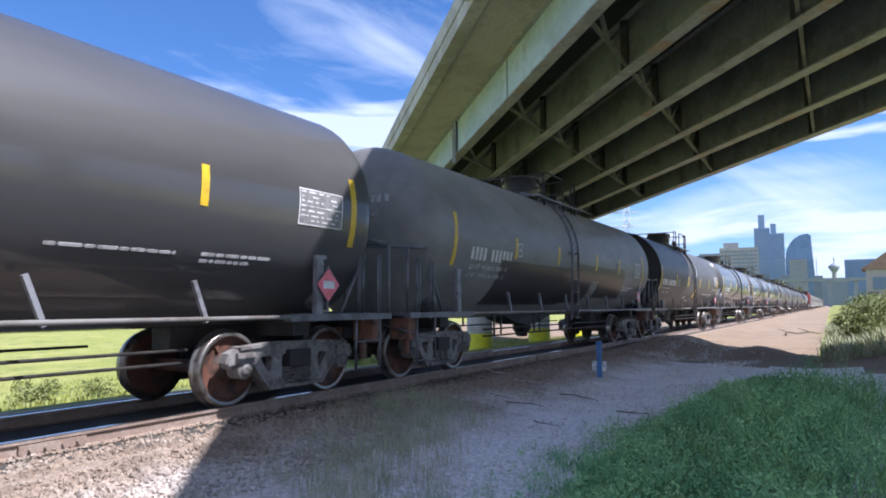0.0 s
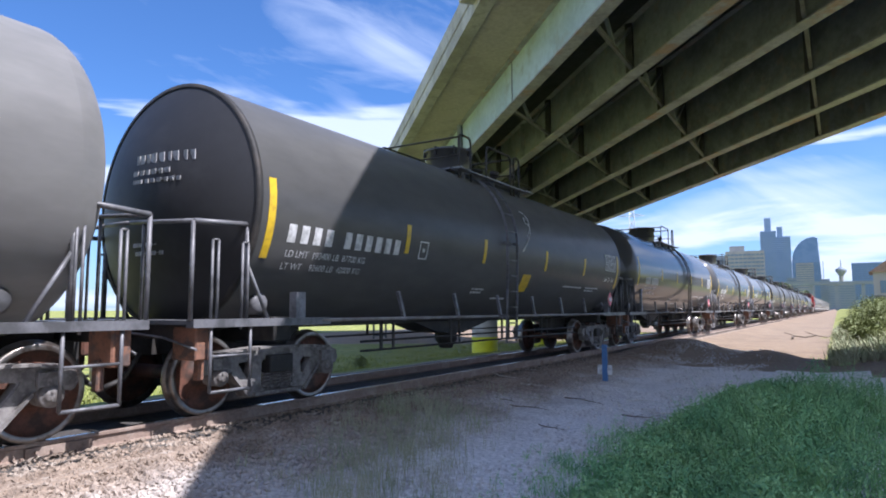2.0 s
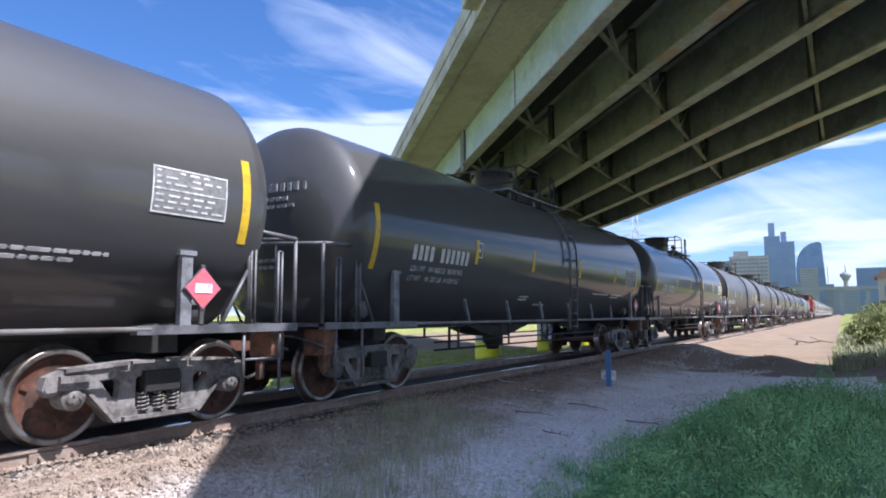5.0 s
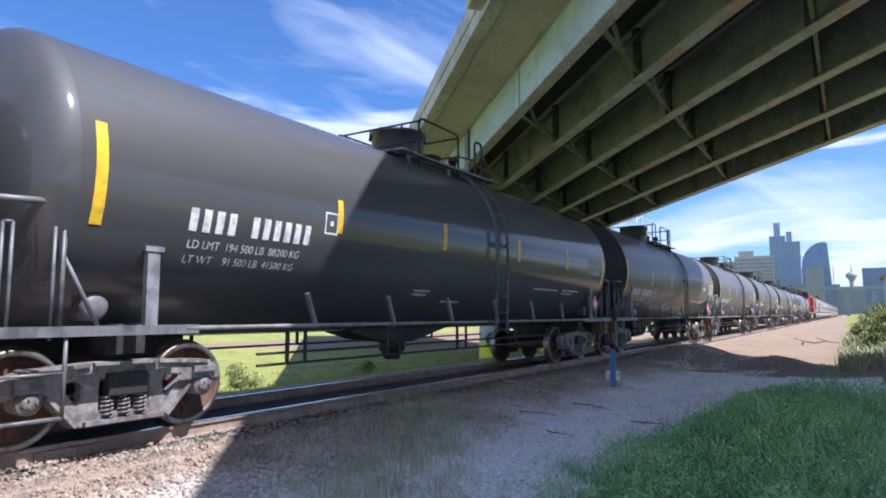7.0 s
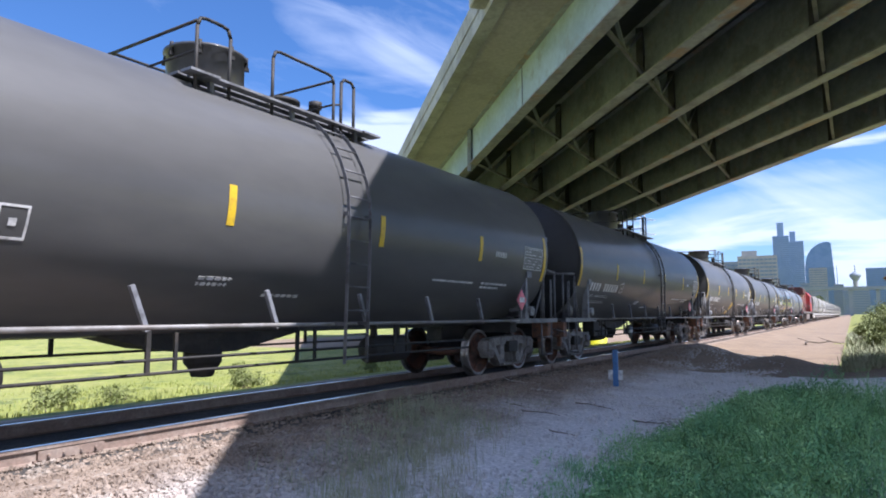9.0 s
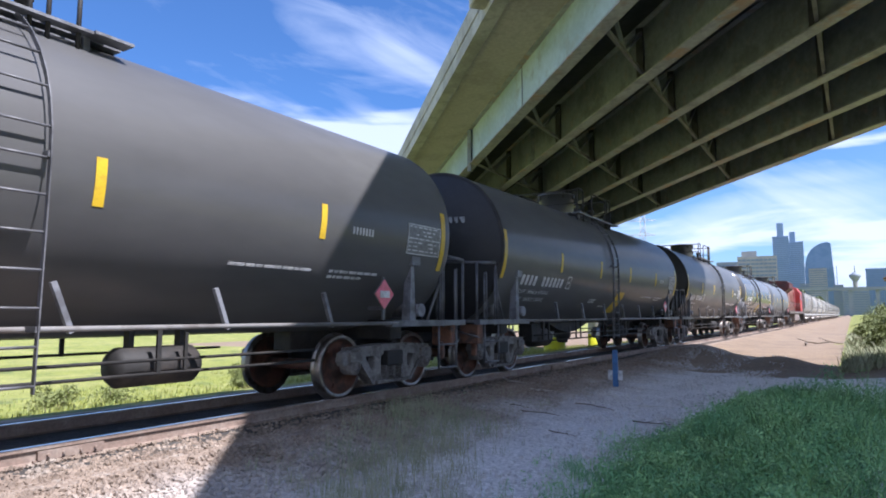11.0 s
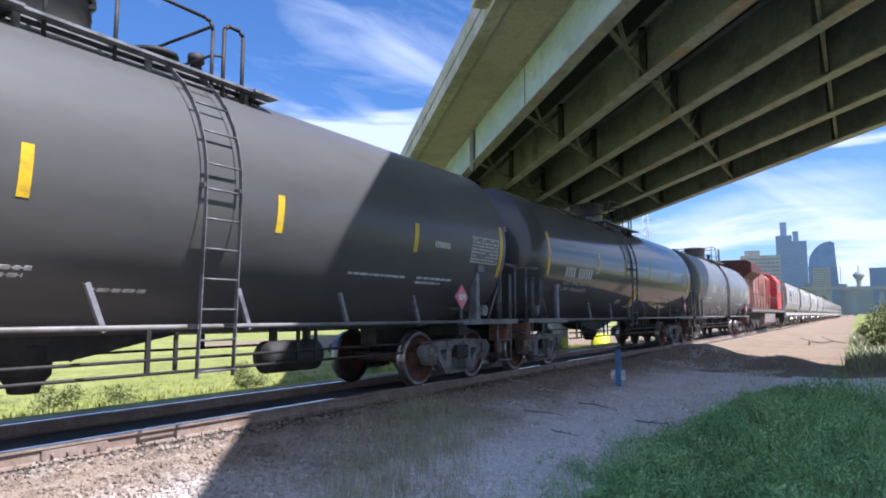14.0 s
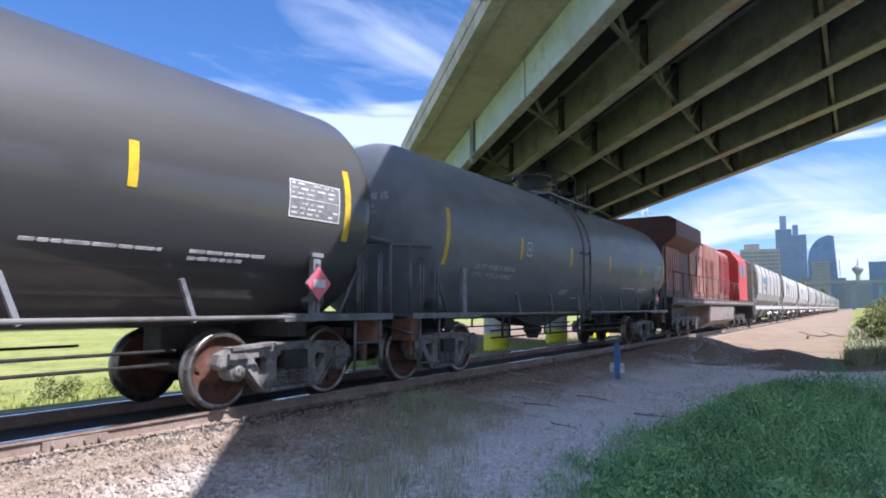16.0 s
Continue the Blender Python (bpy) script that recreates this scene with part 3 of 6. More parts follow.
def make_bridge():
    br = thing("road_bridge", None, "concrete road bridge on steel plate girders with pale blue outer face", "bridge", kind="structure")
    # the slab between the girders is coloured darker for the shade there
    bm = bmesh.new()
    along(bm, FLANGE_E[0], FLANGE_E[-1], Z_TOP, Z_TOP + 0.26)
    part("deck", bm, M["bay_shade"], br, "deck between the girders, the shade of the bays in its dark grey")
    for e0, e1 in ((FLANGE_E[0] - 2.0, FLANGE_E[0]), (FLANGE_E[-1], FLANGE_E[-1] + 1.9)):
        bm = bmesh.new()
        along(bm, e0, e1, Z_TOP + 0.002, Z_TOP + 0.258)
        part("overhang", bm, M["soffit"], br, "olive stained concrete overhang")
    for e, sg in ((FLANGE_E[0] - 2.0, 1), (FLANGE_E[-1] + 1.9, -1)):
        bm = bmesh.new()
        along(bm, e - sg * 0.04, e + sg * 0.36, Z_TOP - 0.06, Z_TOP + 0.36)
        along(bm, e - sg * 0.0, e + sg * 0.30, Z_TOP + 0.36, Z_TOP + 0.42)
        along(bm, e - sg * 0.05, e + sg * 0.34, Z_TOP + 0.42, Z_TOP + 0.95)
        part("parapet", bm, M["concrete"], br, "pale concrete parapet with a recessed joint")
    # a light bracket on the parapet
    bm = bmesh.new()
    p = bridge_pt(FLANGE_E[0] - 2.2, CAP_S, Z_TOP + 0.32)
    quadbox(bm, p, (0.5, 0.6, 0.4), Matrix.Rotation(B_ANG, 3, "Z"))
    bevelled(bm, 0.03, 1)
    part("corbel", bm, M["concrete"], br)
    for i, e in enumerate(FLANGE_E):
        g = thing("girder", None)
        g.parent = br
        bm = bmesh.new()
        along(bm, e - 0.01, e + 0.012, Z_LOW + 0.04, Z_TOP - 0.03)
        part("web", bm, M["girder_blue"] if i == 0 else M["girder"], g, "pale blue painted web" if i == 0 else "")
        bm = bmesh.new()
        along(bm, e - 0.185, e + 0.185, Z_LOW, Z_LOW + 0.045)
        along(bm, e - 0.18, e + 0.18, Z_TOP - 0.03, Z_TOP)
        part("flange", bm, M["flange"], g)
        bm = bmesh.new()
        if i == 0:                                   # outer face: a splice and the upright at the pier
            strut(bm, (e - 0.02, 18.4, Z_LOW + 0.05), (e - 0.02, 18.4, Z_TOP - 0.04), 0.03, 0.03)
            strut(bm, (e - 0.11, 24.6, Z_LOW - 0.25), (e - 0.11, 24.6, Z_TOP - 0.04), 0.16, 0.16)
        elif i == 5:
            s = S0 + 1.0
            while s < S1:
                strut(bm, (e - 0.085, s, Z_LOW + 0.05), (e - 0.085, s, Z_TOP - 0.04), 0.15, 0.016)
                s += 1.46
        else:
            strut(bm, (e - 0.085, 24.0, Z_LOW + 0.05), (e - 0.085, 24.0, Z_TOP - 0.04), 0.15, 0.016)
        part("stiffener", bm, M["girder"], g)
    # cross frames between neighbouring girders
    for i in range(5):
        e0, e1 = FLANGE_E[i], FLANGE_E[i + 1]
        for k in range(-10, 13):
            c = FRAME_S + k * FRAME_STEP
            sa, sb = e0 + c, e1 + c                   # the frames run parallel to the track
            if not S0 + 1 < sa < S1 - 5:
                continue
            sm, mid = (sa + sb) / 2, (e0 + e1) / 2
            lo, hi = Z_LOW + 0.14, Z_TOP - 0.16
            bm = bmesh.new()
            strut(bm, (e0, sa, lo), (e1, sb, lo), 0.09, 0.09)
            part("bottom_strut", bm, M["strut"], br)
            bm = bmesh.new()
            strut(bm, (e0 + 0.05, sa, hi), (mid, sm, lo), 0.09, 0.09)
            strut(bm, (e1 - 0.05, sb, hi), (mid, sm, lo), 0.09, 0.09)
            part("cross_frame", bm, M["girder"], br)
            # stiffeners get the bays' shade as their colour
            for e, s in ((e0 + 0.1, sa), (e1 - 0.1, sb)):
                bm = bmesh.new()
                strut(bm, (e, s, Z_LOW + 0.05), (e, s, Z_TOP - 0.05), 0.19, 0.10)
                part("stiffener", bm, M["bay_shade"], br)


def make_pier(x, n, y0, step, yellow=True):
    e_first = 6.45
    pr = thing("bridge_pier", None, "round concrete columns with yellow painted feet under a cap beam", "bridge pier", kind="structure")

    def cap_top(y):
        s = -x * math.sin(B_ANG) + y * math.cos(B_ANG)
        return EYE[2] + Z_LOW - 0.041 * s
    for i in range(n):
        y = y0 + i * step
        top = cap_top(y) - 0.9
        bm = bmesh.new()
        lathe(bm, [(0.60, -0.06), (0.60, top)], 28, "z", (x, y, 0))
        col = part("column", bm, M["concrete"], pr)
        bm = bmesh.new()
        lathe(bm, [(0.605, GROUND - 1.6), (0.612, GROUND - 1.5), (0.612, -0.06), (0.5, -0.057)], 28, "z", (x, y, 0))
        part("painted_foot", bm, M["pier_yellow"], col, "bright yellow painted column foot")
    bm = bmesh.new()
    ya, yb = y0 - 1.3, y0 + (n - 1) * step + 1.3
    vs = []
    for y in (ya, yb):
        t = cap_top(y) - 0.13
        for dx, z in ((-0.55, t - 0.95), (0.55, t - 0.95), (0.55, t), (-0.55, t)):
            vs.append(bm.verts.new((x + dx, y, z)))
    for f in ((0, 1, 2, 3), (7, 6, 5, 4), (0, 4, 5, 1), (1, 5, 6, 2), (2, 6, 7, 3), (3, 7, 4, 0)):
        bm.faces.new([vs[k] for k in f])
    part("cap_beam", bm, M["concrete"], pr)
    for e in FLANGE_E:
        y = (e - x * math.cos(B_ANG)) / math.sin(B_ANG)
        bm = bmesh.new()
        t = cap_top(y)
        quadbox(bm, (x, y, t - 0.07), (0.5, 0.5, 0.13))
        part("bearing", bm, M["frame"], pr)


CAP_S, FRAME_S, FRAME_STEP = 15.3, 0.65, 5.85


# ---- the train ----
TANK_R, TANK_Z = 1.58, 2.53
WHEEL_R = 0.457


def wheelset_mesh():
    bm = bmesh.new()
    for sg in (-1, 1):
        prof = [(0.0, 0.60), (0.075, 0.60), (0.10, 0.66), (0.14, 0.685), (0.20, 0.675), (0.34, 0.685), (0.385, 0.67), (0.40, 0.685), (0.487, 0.685),
                (0.485, 0.705), (0.460, 0.72), (WHEEL_R, 0.735), (0.452, 0.815), (0.44, 0.82), (0.395, 0.82), (0.385, 0.795), (0.34, 0.755), (0.2, 0.74), (0.14, 0.80),
                (0.13, 0.83), (0.0, 0.83)]
        n0 = len(bm.faces)
        lathe(bm, [(r, sg * h) for r, h in prof], 40, "x")
        bm.faces.ensure_lookup_table()
        for k, f in enumerate(bm.faces[n0:]):
            f.material_index = 1 if 7 * 40 <= k < 14 * 40 else 0
        # small lightening marks make the turning seen
        for q in range(3):
            a = q * 2.1
            quadbox(bm, (sg * 0.765, 0.29 * math.cos(a), 0.29 * math.sin(a)), (0.02, 0.07, 0.05), Matrix.Rotation(a, 3, "X"))
    rod(bm, (-1.0, 0, 0), (1.0, 0, 0), 0.085, 14)
    return finish("wheelset", bm, [M["wheel"], M["tread"]])


def sideframe_mesh():
    """Cast side frame of a three-piece truck, in the plane x = 1.0, its middle at y = 0."""
    bm = bmesh.new()
    out = [(-1.15, 0.55), (-1.12, 0.66), (-0.98, 0.715), (-0.60, 0.735), (-0.34, 0.76), (0.34, 0.76), (0.60, 0.735), (0.98, 0.715), (1.12, 0.66), (1.15, 0.55),
           (1.10, 0.47), (1.00, 0.50), (0.78, 0.50), (0.70, 0.44), (0.56, 0.28), (0.42, 0.165), (-0.42, 0.165), (-0.56, 0.28), (-0.70, 0.44), (-0.78, 0.50), (-1.00, 0.50), (-1.10, 0.47)]
    h1 = [(-0.62, 0.585), (-0.45, 0.60), (-0.415, 0.55), (-0.43, 0.41), (-0.47, 0.385), (-0.575, 0.52)]
    h2 = [(-y, z) for y, z in h1]
    h3 = [(-0.25, 0.60), (0.25, 0.60), (0.25, 0.29), (-0.25, 0.29)]
    extrude_outline(bm, out, 0.93, 1.07, (h1, h2, h3))
    bmesh.ops.bevel(bm, geom=[e for e in bm.edges if len(e.link_faces) == 2 and e.calc_face_angle(0) > 1.0], offset=0.014, segments=2, affect="EDGES", clamp_overlap=True)
    # flanged ribs top and bottom
    for sg in (-1, 1):
        quadbox(bm, (1.0, sg * 0.66, 0.728), (0.21, 0.62, 0.035), Matrix.Rotation(-sg * 0.06, 3, "X"))
        quadbox(bm, (1.0, sg * 0.60, 0.335), (0.20, 0.40, 0.035), Matrix.Rotation(sg * 0.84, 3, "X"))
        # journal pocket
        quadbox(bm, (1.0, sg * 0.89, 0.60), (0.24, 0.26, 0.13))
    quadbox(bm, (1.0, 0, 0.205), (0.26, 0.80, 0.04))
    quadbox(bm, (1.0, 0, 0.75), (0.23, 0.66, 0.03))
    return finish("side_frame", bm, M["cast"])


def springs_mesh():
    bm = bmesh.new()
    for x in (0.95, 1.06):
        pts = []
        for k in range(41):
            a = k / 40 * 2 * math.pi * 5
            pts.append((x + 0.055 * math.cos(a), 0.055 * math.sin(a), 0.235 + 0.20 * k / 40))
        for p, q in zip(pts, pts[1:]):
            rod(bm, p, q, 0.014, 4, caps=False)
    return finish("coil_spring", bm, M["cast"], False)


def bolster_mesh():
    bm = bmesh.new()
    quadbox(bm, (0, 0, 0.55), (2.3, 0.40, 0.22))
    quadbox(bm, (0, 0, 0.72), (0.5, 0.5, 0.14))
    for sg in (-1, 1):
        quadbox(bm, (sg * 1.03, 0, 0.51), (0.22, 0.36, 0.14))
        # brake beam
        quadbox(bm, (0, sg * 0.36, 0.38), (1.7, 0.06, 0.10))
    bevelled(bm, 0.012, 1)
    return finish("bolster", bm, M["frame"])


def bearing_mesh():
    bm = bmesh.new()
    lathe(bm, [(0.0, 1.145), (0.06, 1.145), (0.075, 1.13), (0.075, 1.115), (0.105, 1.11), (0.115, 1.10), (0.115, 0.90)], 20, "x", (0, 0, WHEEL_R))
    for k in range(3):
        a = k * 2.094
        rod(bm, (1.14, 0.04 * math.cos(a), WHEEL_R + 0.04 * math.sin(a)), (1.16, 0.04 * math.cos(a), WHEEL_R + 0.04 * math.sin(a)), 0.013, 6)
    return finish("bearing", bm, M["cast"])


WHEELS, SIDE, SPRING, BOLSTER, BEARING = wheelset_mesh(), sideframe_mesh(), springs_mesh(), bolster_mesh(), bearing_mesh()
FLIP = Matrix.Rotation(math.pi, 4, "Z")


def add_truck(car, y, label="cast steel truck with rusty wheels"):
    tr = shared("truck", BOLSTER, car, pose(0, y, 0), label)
    for m in (Matrix.Identity(4), FLIP):
        shared("side_frame", SIDE, tr, m, "dusty cast steel side frame")
        for dy in (-0.17, 0.0, 0.17):
            shared("coil_spring", SPRING, tr, m @ pose(0, dy, 0))
        for dy in (-0.89, 0.89):
            shared("bearing", BEARING, tr, m @ pose(0, dy, 0))
    for dy in (-0.89, 0.89):
        shared("wheelset", WHEELS, tr, pose(0, dy, WHEEL_R), "rusty steel wheels with bright treads")
    return tr


def shell_pt(a, y, r=TANK_R):
    """A point of the tank's side: a in radians from the crown towards +x."""
    return Vector((r * math.sin(a), y, TANK_Z + r * math.cos(a)))


def shell_patch(bm, a0, a1, y0, y1, lift=0.006, n=6):
    """A thin plate laid on the shell, from angle a0 to a1 and y0 to y1."""
    rows = []
    for i in range(n + 1):
        a = a0 + (a1 - a0) * i / n
        rows.append([bm.verts.new(shell_pt(a, y, TANK_R + d)) for y, d in ((y0, lift), (y1, lift), (y1, 0.0), (y0, 0.0))])
    for p, q in zip(rows, rows[1:]):
        bm.faces.new((p[0], p[1], q[1], q[0]))
        bm.faces.new((p[1], p[2], q[2], q[1]))
        bm.faces.new((p[3], p[0], q[0], q[3]))
    for r in (rows[0], rows[-1]):
        bm.faces.new(r)


def z_to_a(z):
    return math.acos(max(-1, min(1, (z - TANK_Z) / TANK_R)))


# for each car: strips along the side, head strips, their height, ladder, data panel, placard
SIDE_MARKS = [
    ((-3.65, -1.08, 1.72, 4.31), (-6.85, 6.76), 2.50, 0.8, (5.70, 6.52), 6.55),
    ((-4.00, -1.57, 1.30, 3.50), (-6.52, 6.30), 2.41, -0.72, (5.20, 5.95), 6.10),
    ((-4.04, -1.52, 1.42, 3.96), (-6.84, 6.80), 2.30, -0.58, (5.63, 6.59), 6.44),
    ((-3.64, -1.07, 1.72, 4.32), (-6.86, 6.87), 2.48, 0.86, (5.72, 6.60), 6.60),
    ((-3.90, -1.40, 1.45, 4.34), (-6.85, 6.55), 2.35, 0.70, (5.42, 6.39), 6.80),
    ((-3.66, -1.08, 1.72, 4.32), (-6.85, 6.87), 2.50, 0.80, (5.78, 6.66), 6.60),
    ((-4.08, -1.37, 1.26, 4.13), (-6.92, 6.92), 2.39, 0.64, (5.92, 6.78), 6.11),
    ((-4.08, -1.37, 1.26, 4.13), (-6.92, 6.92), 2.39, 0.56, (5.95, 6.83), 5.68),
    ((-4.08, -1.37, 1.25, 4.13), (-6.92, 6.92), 2.39, -0.46, (5.92, 6.80), 5.77),
    ((-4.06, -1.32, 1.42, 4.17), (-6.92, 6.92), 2.38, 0.54, (5.84, 6.80), 5.81),
    ((-3.72, -1.50, 1.17, 3.67), (-6.92, 6.66), 2.54, -0.90, (5.62, 6.50), 6.43),
    ((-4.19, -1.53, 1.25, 4.20), (-6.95, 6.90), 2.38, -0.76, (5.70, 6.60), 6.50)]


def build_tank_car(style, length):
    """One tank car about its middle, the rail tops at z = 0. style 'rim': jacketed with a rim round each head; 'plain': welded shell."""
    shell_m = {"rim": M["tank"], "plain": M["tank_b"], "dusty": M["tank_c"]}[style]
    car = thing("tank_car", None)
    hl = length / 2
    cyl = 7.03                           # half the straight shell
    # shell
    bm = bmesh.new()
    prof = [(TANK_R, -cyl)]
    for k in range(1, 25):
        prof.append((TANK_R, -cyl + 2 * cyl * k / 24))
    lathe(bm, prof, 72, "y", (0, 0, TANK_Z))
    shell = part("tank_shell", bm, shell_m, car, "glossy black steel tank shell")
    for sg in (-1, 1):
        bm = bmesh.new()
        hp = []
        rimmed = sg < 0 and style != "plain"         # jacketed cars have a rim and a darker near head
        for k in range(15):
            t = k / 14 * math.pi / 2
            r = 1 - k / 14 if rimmed else math.cos(t) ** 0.85 if k < 14 else 0.0
            hp.append((TANK_R * r, sg * (cyl + (0.50 * (1 - r * r) if rimmed else 0.60 * math.sin(t)))))
        lathe(bm, hp, 72, "y", (0, 0, TANK_Z))
        part("tank_head", bm, M["head"] if rimmed else shell_m, car, "dished black tank head")
        if rimmed:
            bm = bmesh.new()
            lathe(bm, [(TANK_R - 0.012, sg * (cyl - 0.03)), (TANK_R + 0.012, sg * (cyl - 0.03)), (TANK_R + 0.012, sg * (cyl + 0.035)), (TANK_R - 0.035, sg * (cyl + 0.04))], 72, "y", (0, 0, TANK_Z))
            part("head_rim", bm, M["frame"], car, "thin black rim round the head")
    # stub sills, draft gear and couplers
    for sg in (-1, 1):
        bm = bmesh.new()
        quadbox(bm, (0, sg * (hl - 1.65), 0.86), (0.36, 2.9, 0.36))
        bevelled(bm, 0.01, 1)
        part("stub_sill", bm, M["frame"], car)
        bm = bmesh.new()
        quadbox(bm, (0, sg * (hl - 0.42), 0.98), (2.7, 0.10, 0.16))
        bevelled(bm, 0.01, 1)
        part("end_beam", bm, M["frame"], car)
        bm = bmesh.new()
        quadbox(bm, (0, sg * (hl - 1.82), 0.98), (2.3, 0.30, 0.30))
        bevelled(bm, 0.01, 1)
        part("body_bolster", bm, M["frame"], car)
        bm = bmesh.new()
        quadbox(bm, (0, sg * (hl - 0.36), 0.87), (0.14, 0.56, 0.16))
        quadbox(bm, (0.03, sg * (hl - 0.06), 0.87), (0.30, 0.22, 0.30))
        quadbox(bm, (-0.14, sg * (hl + 0.04), 0.87), (0.10, 0.16, 0.26))
        bevelled(bm, 0.02, 1)
        part("coupler", bm, M["wheel"], car, "rusty knuckle coupler")
        for side in (-1, 1):
            bm = bmesh.new()
            quadbox(bm, (side * 1.18, sg * (hl - 0.46), 0.86), (0.40, 0.20, 0.36))
            quadbox(bm, (side * 1.18, sg * (hl - 0.56), 0.60), (0.10, 0.08, 0.30))
            bevelled(bm, 0.015, 1)
            part("end_bracket", bm, M["orange"], car, "dark rusty end bracket")
        bm = bmesh.new()
        tube(bm, [(0.35, sg * (hl - 0.4), 0.72), (0.36, sg * (hl - 0.2), 0.45), (0.30, sg * (hl + 0.02), 0.36)], 0.03, 6)
        part("brake_hose", bm, M["frame"], car)
        # end platform
        ye, yi = hl - 0.25, hl - 0.98
        bm = bmesh.new()
        quadbox(bm, (0, sg * (hl - 0.46), 1.085), (2.9, 0.42, 0.045))
        part("end_platform", bm, M["rail_steel"], car, "grey steel end platform")
        for side in (-1, 1):
            bm = bmesh.new()
            quadbox(bm, (side * 1.42, sg * (hl - 1.30), 1.075), (0.12, 2.1, 0.09))
            part("side_sill", bm, M["rail_steel"], car)
        # handrails on the platform
        bm = bmesh.new()
        tube(bm, [(-1.42, sg * ye, 1.1), (-1.42, sg * ye, 2.16), (-0.2, sg * ye, 2.22), (0.3, sg * ye, 2.22), (1.42, sg * ye, 2.16), (1.42, sg * ye, 1.1)], 0.024, 8)
        part("end_handrail", bm, M["rail_steel"], car, "grey pipe handrail")
        for x in (-0.55, 0.55):
            bm = bmesh.new()
            tube(bm, [(x, sg * ye, 2.19), (x, sg * ye, 1.1)], 0.018, 6)
            part("handrail_post", bm, M["rail_steel"], car)
        for side in (-1, 1):
            x = side * 1.42
            bm = bmesh.new()
            tube(bm, [(x, sg * ye, 2.16), (x, sg * yi, 2.20), (x, sg * yi, 1.1)], 0.03, 8)
            part("side_handrail", bm, M["rail_steel"], car)
            for yy in (ye - 0.24, yi + 0.08):
                bm = bmesh.new()
                tube(bm, [(x + side * 0.02, sg * yy, 1.0), (x + side * 0.02, sg * yy, 1.98), (x + side * 0.03, sg * (yy - 0.07), 1.98), (x + side * 0.03, sg * (yy - 0.07), 1.05)], 0.016, 6)
                part("grab_iron", bm, M["rail_steel"], car)
            bm = bmesh.new()
            tube(bm, [(x, sg * yi, 1.75), (x - side * 0.02, sg * (yi - 0.36), 1.1)], 0.022, 6)
            part("handrail_brace", bm, M["rail_steel"], car)
            bm = bmesh.new()
            x = side * 1.44
            ya, yb = sg * (hl - 0.50), sg * (hl - 1.04)
            tube(bm, [(x, ya, 1.1), (x, ya, 0.34), (x, yb, 0.34), (x, yb, 1.1)], 0.019, 6)
            tube(bm, [(x, ya, 0.72), (x, yb, 0.72)], 0.015, 6)
            part("sill_step", bm, M["rail_steel"], car, "bent steel stirrup step")
        bm = bmesh.new()
        tube(bm, [(1.42, sg * (hl - 0.34), 0.80), (0.9, sg * (hl - 0.30), 0.92), (0.2, sg * (hl - 0.22), 0.98)], 0.014, 6)
        part("cut_lever", bm, M["rail_steel"], car)
        # body bolster webs up to the shell
        for side in (-1, 1):
            bm = bmesh.new()
            yb = sg * (hl - 1.82)
            if style == "dusty":
                quadbox(bm, (side * 1.40, yb, 1.26), (0.12, 0.16, 0.36))
            elif style == "plain":
                quadbox(bm, (side * 1.43, yb, 1.46), (0.07, 0.13, 0.80))
                quadbox(bm, (side * 1.40, yb, 1.86), (0.16, 0.20, 0.05))
            else:
                vs = [bm.verts.new(v) for v in ((side * 1.46, yb - 0.06, 1.10), (side * 1.46, yb + 0.10, 1.10), (side * 1.47, yb + 0.02, 2.0), (side * 1.47, yb - 0.05, 2.0),
                                                (side * 1.30, yb - 0.06, 1.10), (side * 1.30, yb + 0.10, 1.10), (side * 1.36, yb + 0.02, 2.0), (side * 1.36, yb - 0.05, 2.0))]
                for f in ((0, 1, 2, 3), (7, 6, 5, 4), (0, 4, 5, 1), (1, 5, 6, 2), (2, 6, 7, 3), (3, 7, 4, 0)):
                    bm.faces.new([vs[k] for k in f])
                quadbox(bm, (side * 1.48, yb, 2.03), (0.10, 0.22, 0.13))
                rod(bm, (side * 1.40, yb + 0.17, 1.28), (side * 1.52, yb + 0.17, 1.28), 0.10, 14)
            part("bolster_web", bm, M["bracket"], car, "pale grey body bolster bracket")
        # shelf behind the truck's jacking pad, brake gear
        bm = bmesh.new()
        lathe(bm, [(0.0, 0.20), (0.10, 0.20), (0.14, 0.16), (0.14, -0.16), (0.10, -0.2), (0.0, -0.2)], 16, "x", (0.95, sg * (hl - 1.45), 1.30))
        part("brake_cylinder", bm, M["rail_steel"], car, "grey brake cylinder")
    # side safety rail and its brackets
    for side in (-1, 1):
        bm = bmesh.new()
        rod(bm, (side * 1.46, -hl + 2.2, 1.085), (side * 1.46, hl - 2.2, 1.085), 0.026, 10)
        rail = part("side_rail", bm, M["pipe"], car, "thin pale pipe rail along the side")
        n = 6
        for k in range(n):
            y = -hl + 4.2 + (length - 7.7) * k / (n - 1)
            bm = bmesh.new()
            quadbox(bm, (side * 1.36, y - 0.09, 1.27), (0.05, 0.05, 0.48), Matrix.Rotation(radians(22), 3, "X"))
            part("rail_bracket", bm, M["bracket"], rail)
    # running gear beneath: brake rods with hangers, reservoir, valve, outlet
    bm = bmesh.new()
    for x, z in ((1.05, 0.74), (1.05, 0.60)):
        rod(bm, (x, -hl + 3.5, z), (x, hl - 3.5, z), 0.018, 6)
    rod(bm, (-0.9, -hl + 3.5, 0.72), (-0.9, hl - 3.5, 0.72), 0.018, 6)
    k = -hl + 4.0
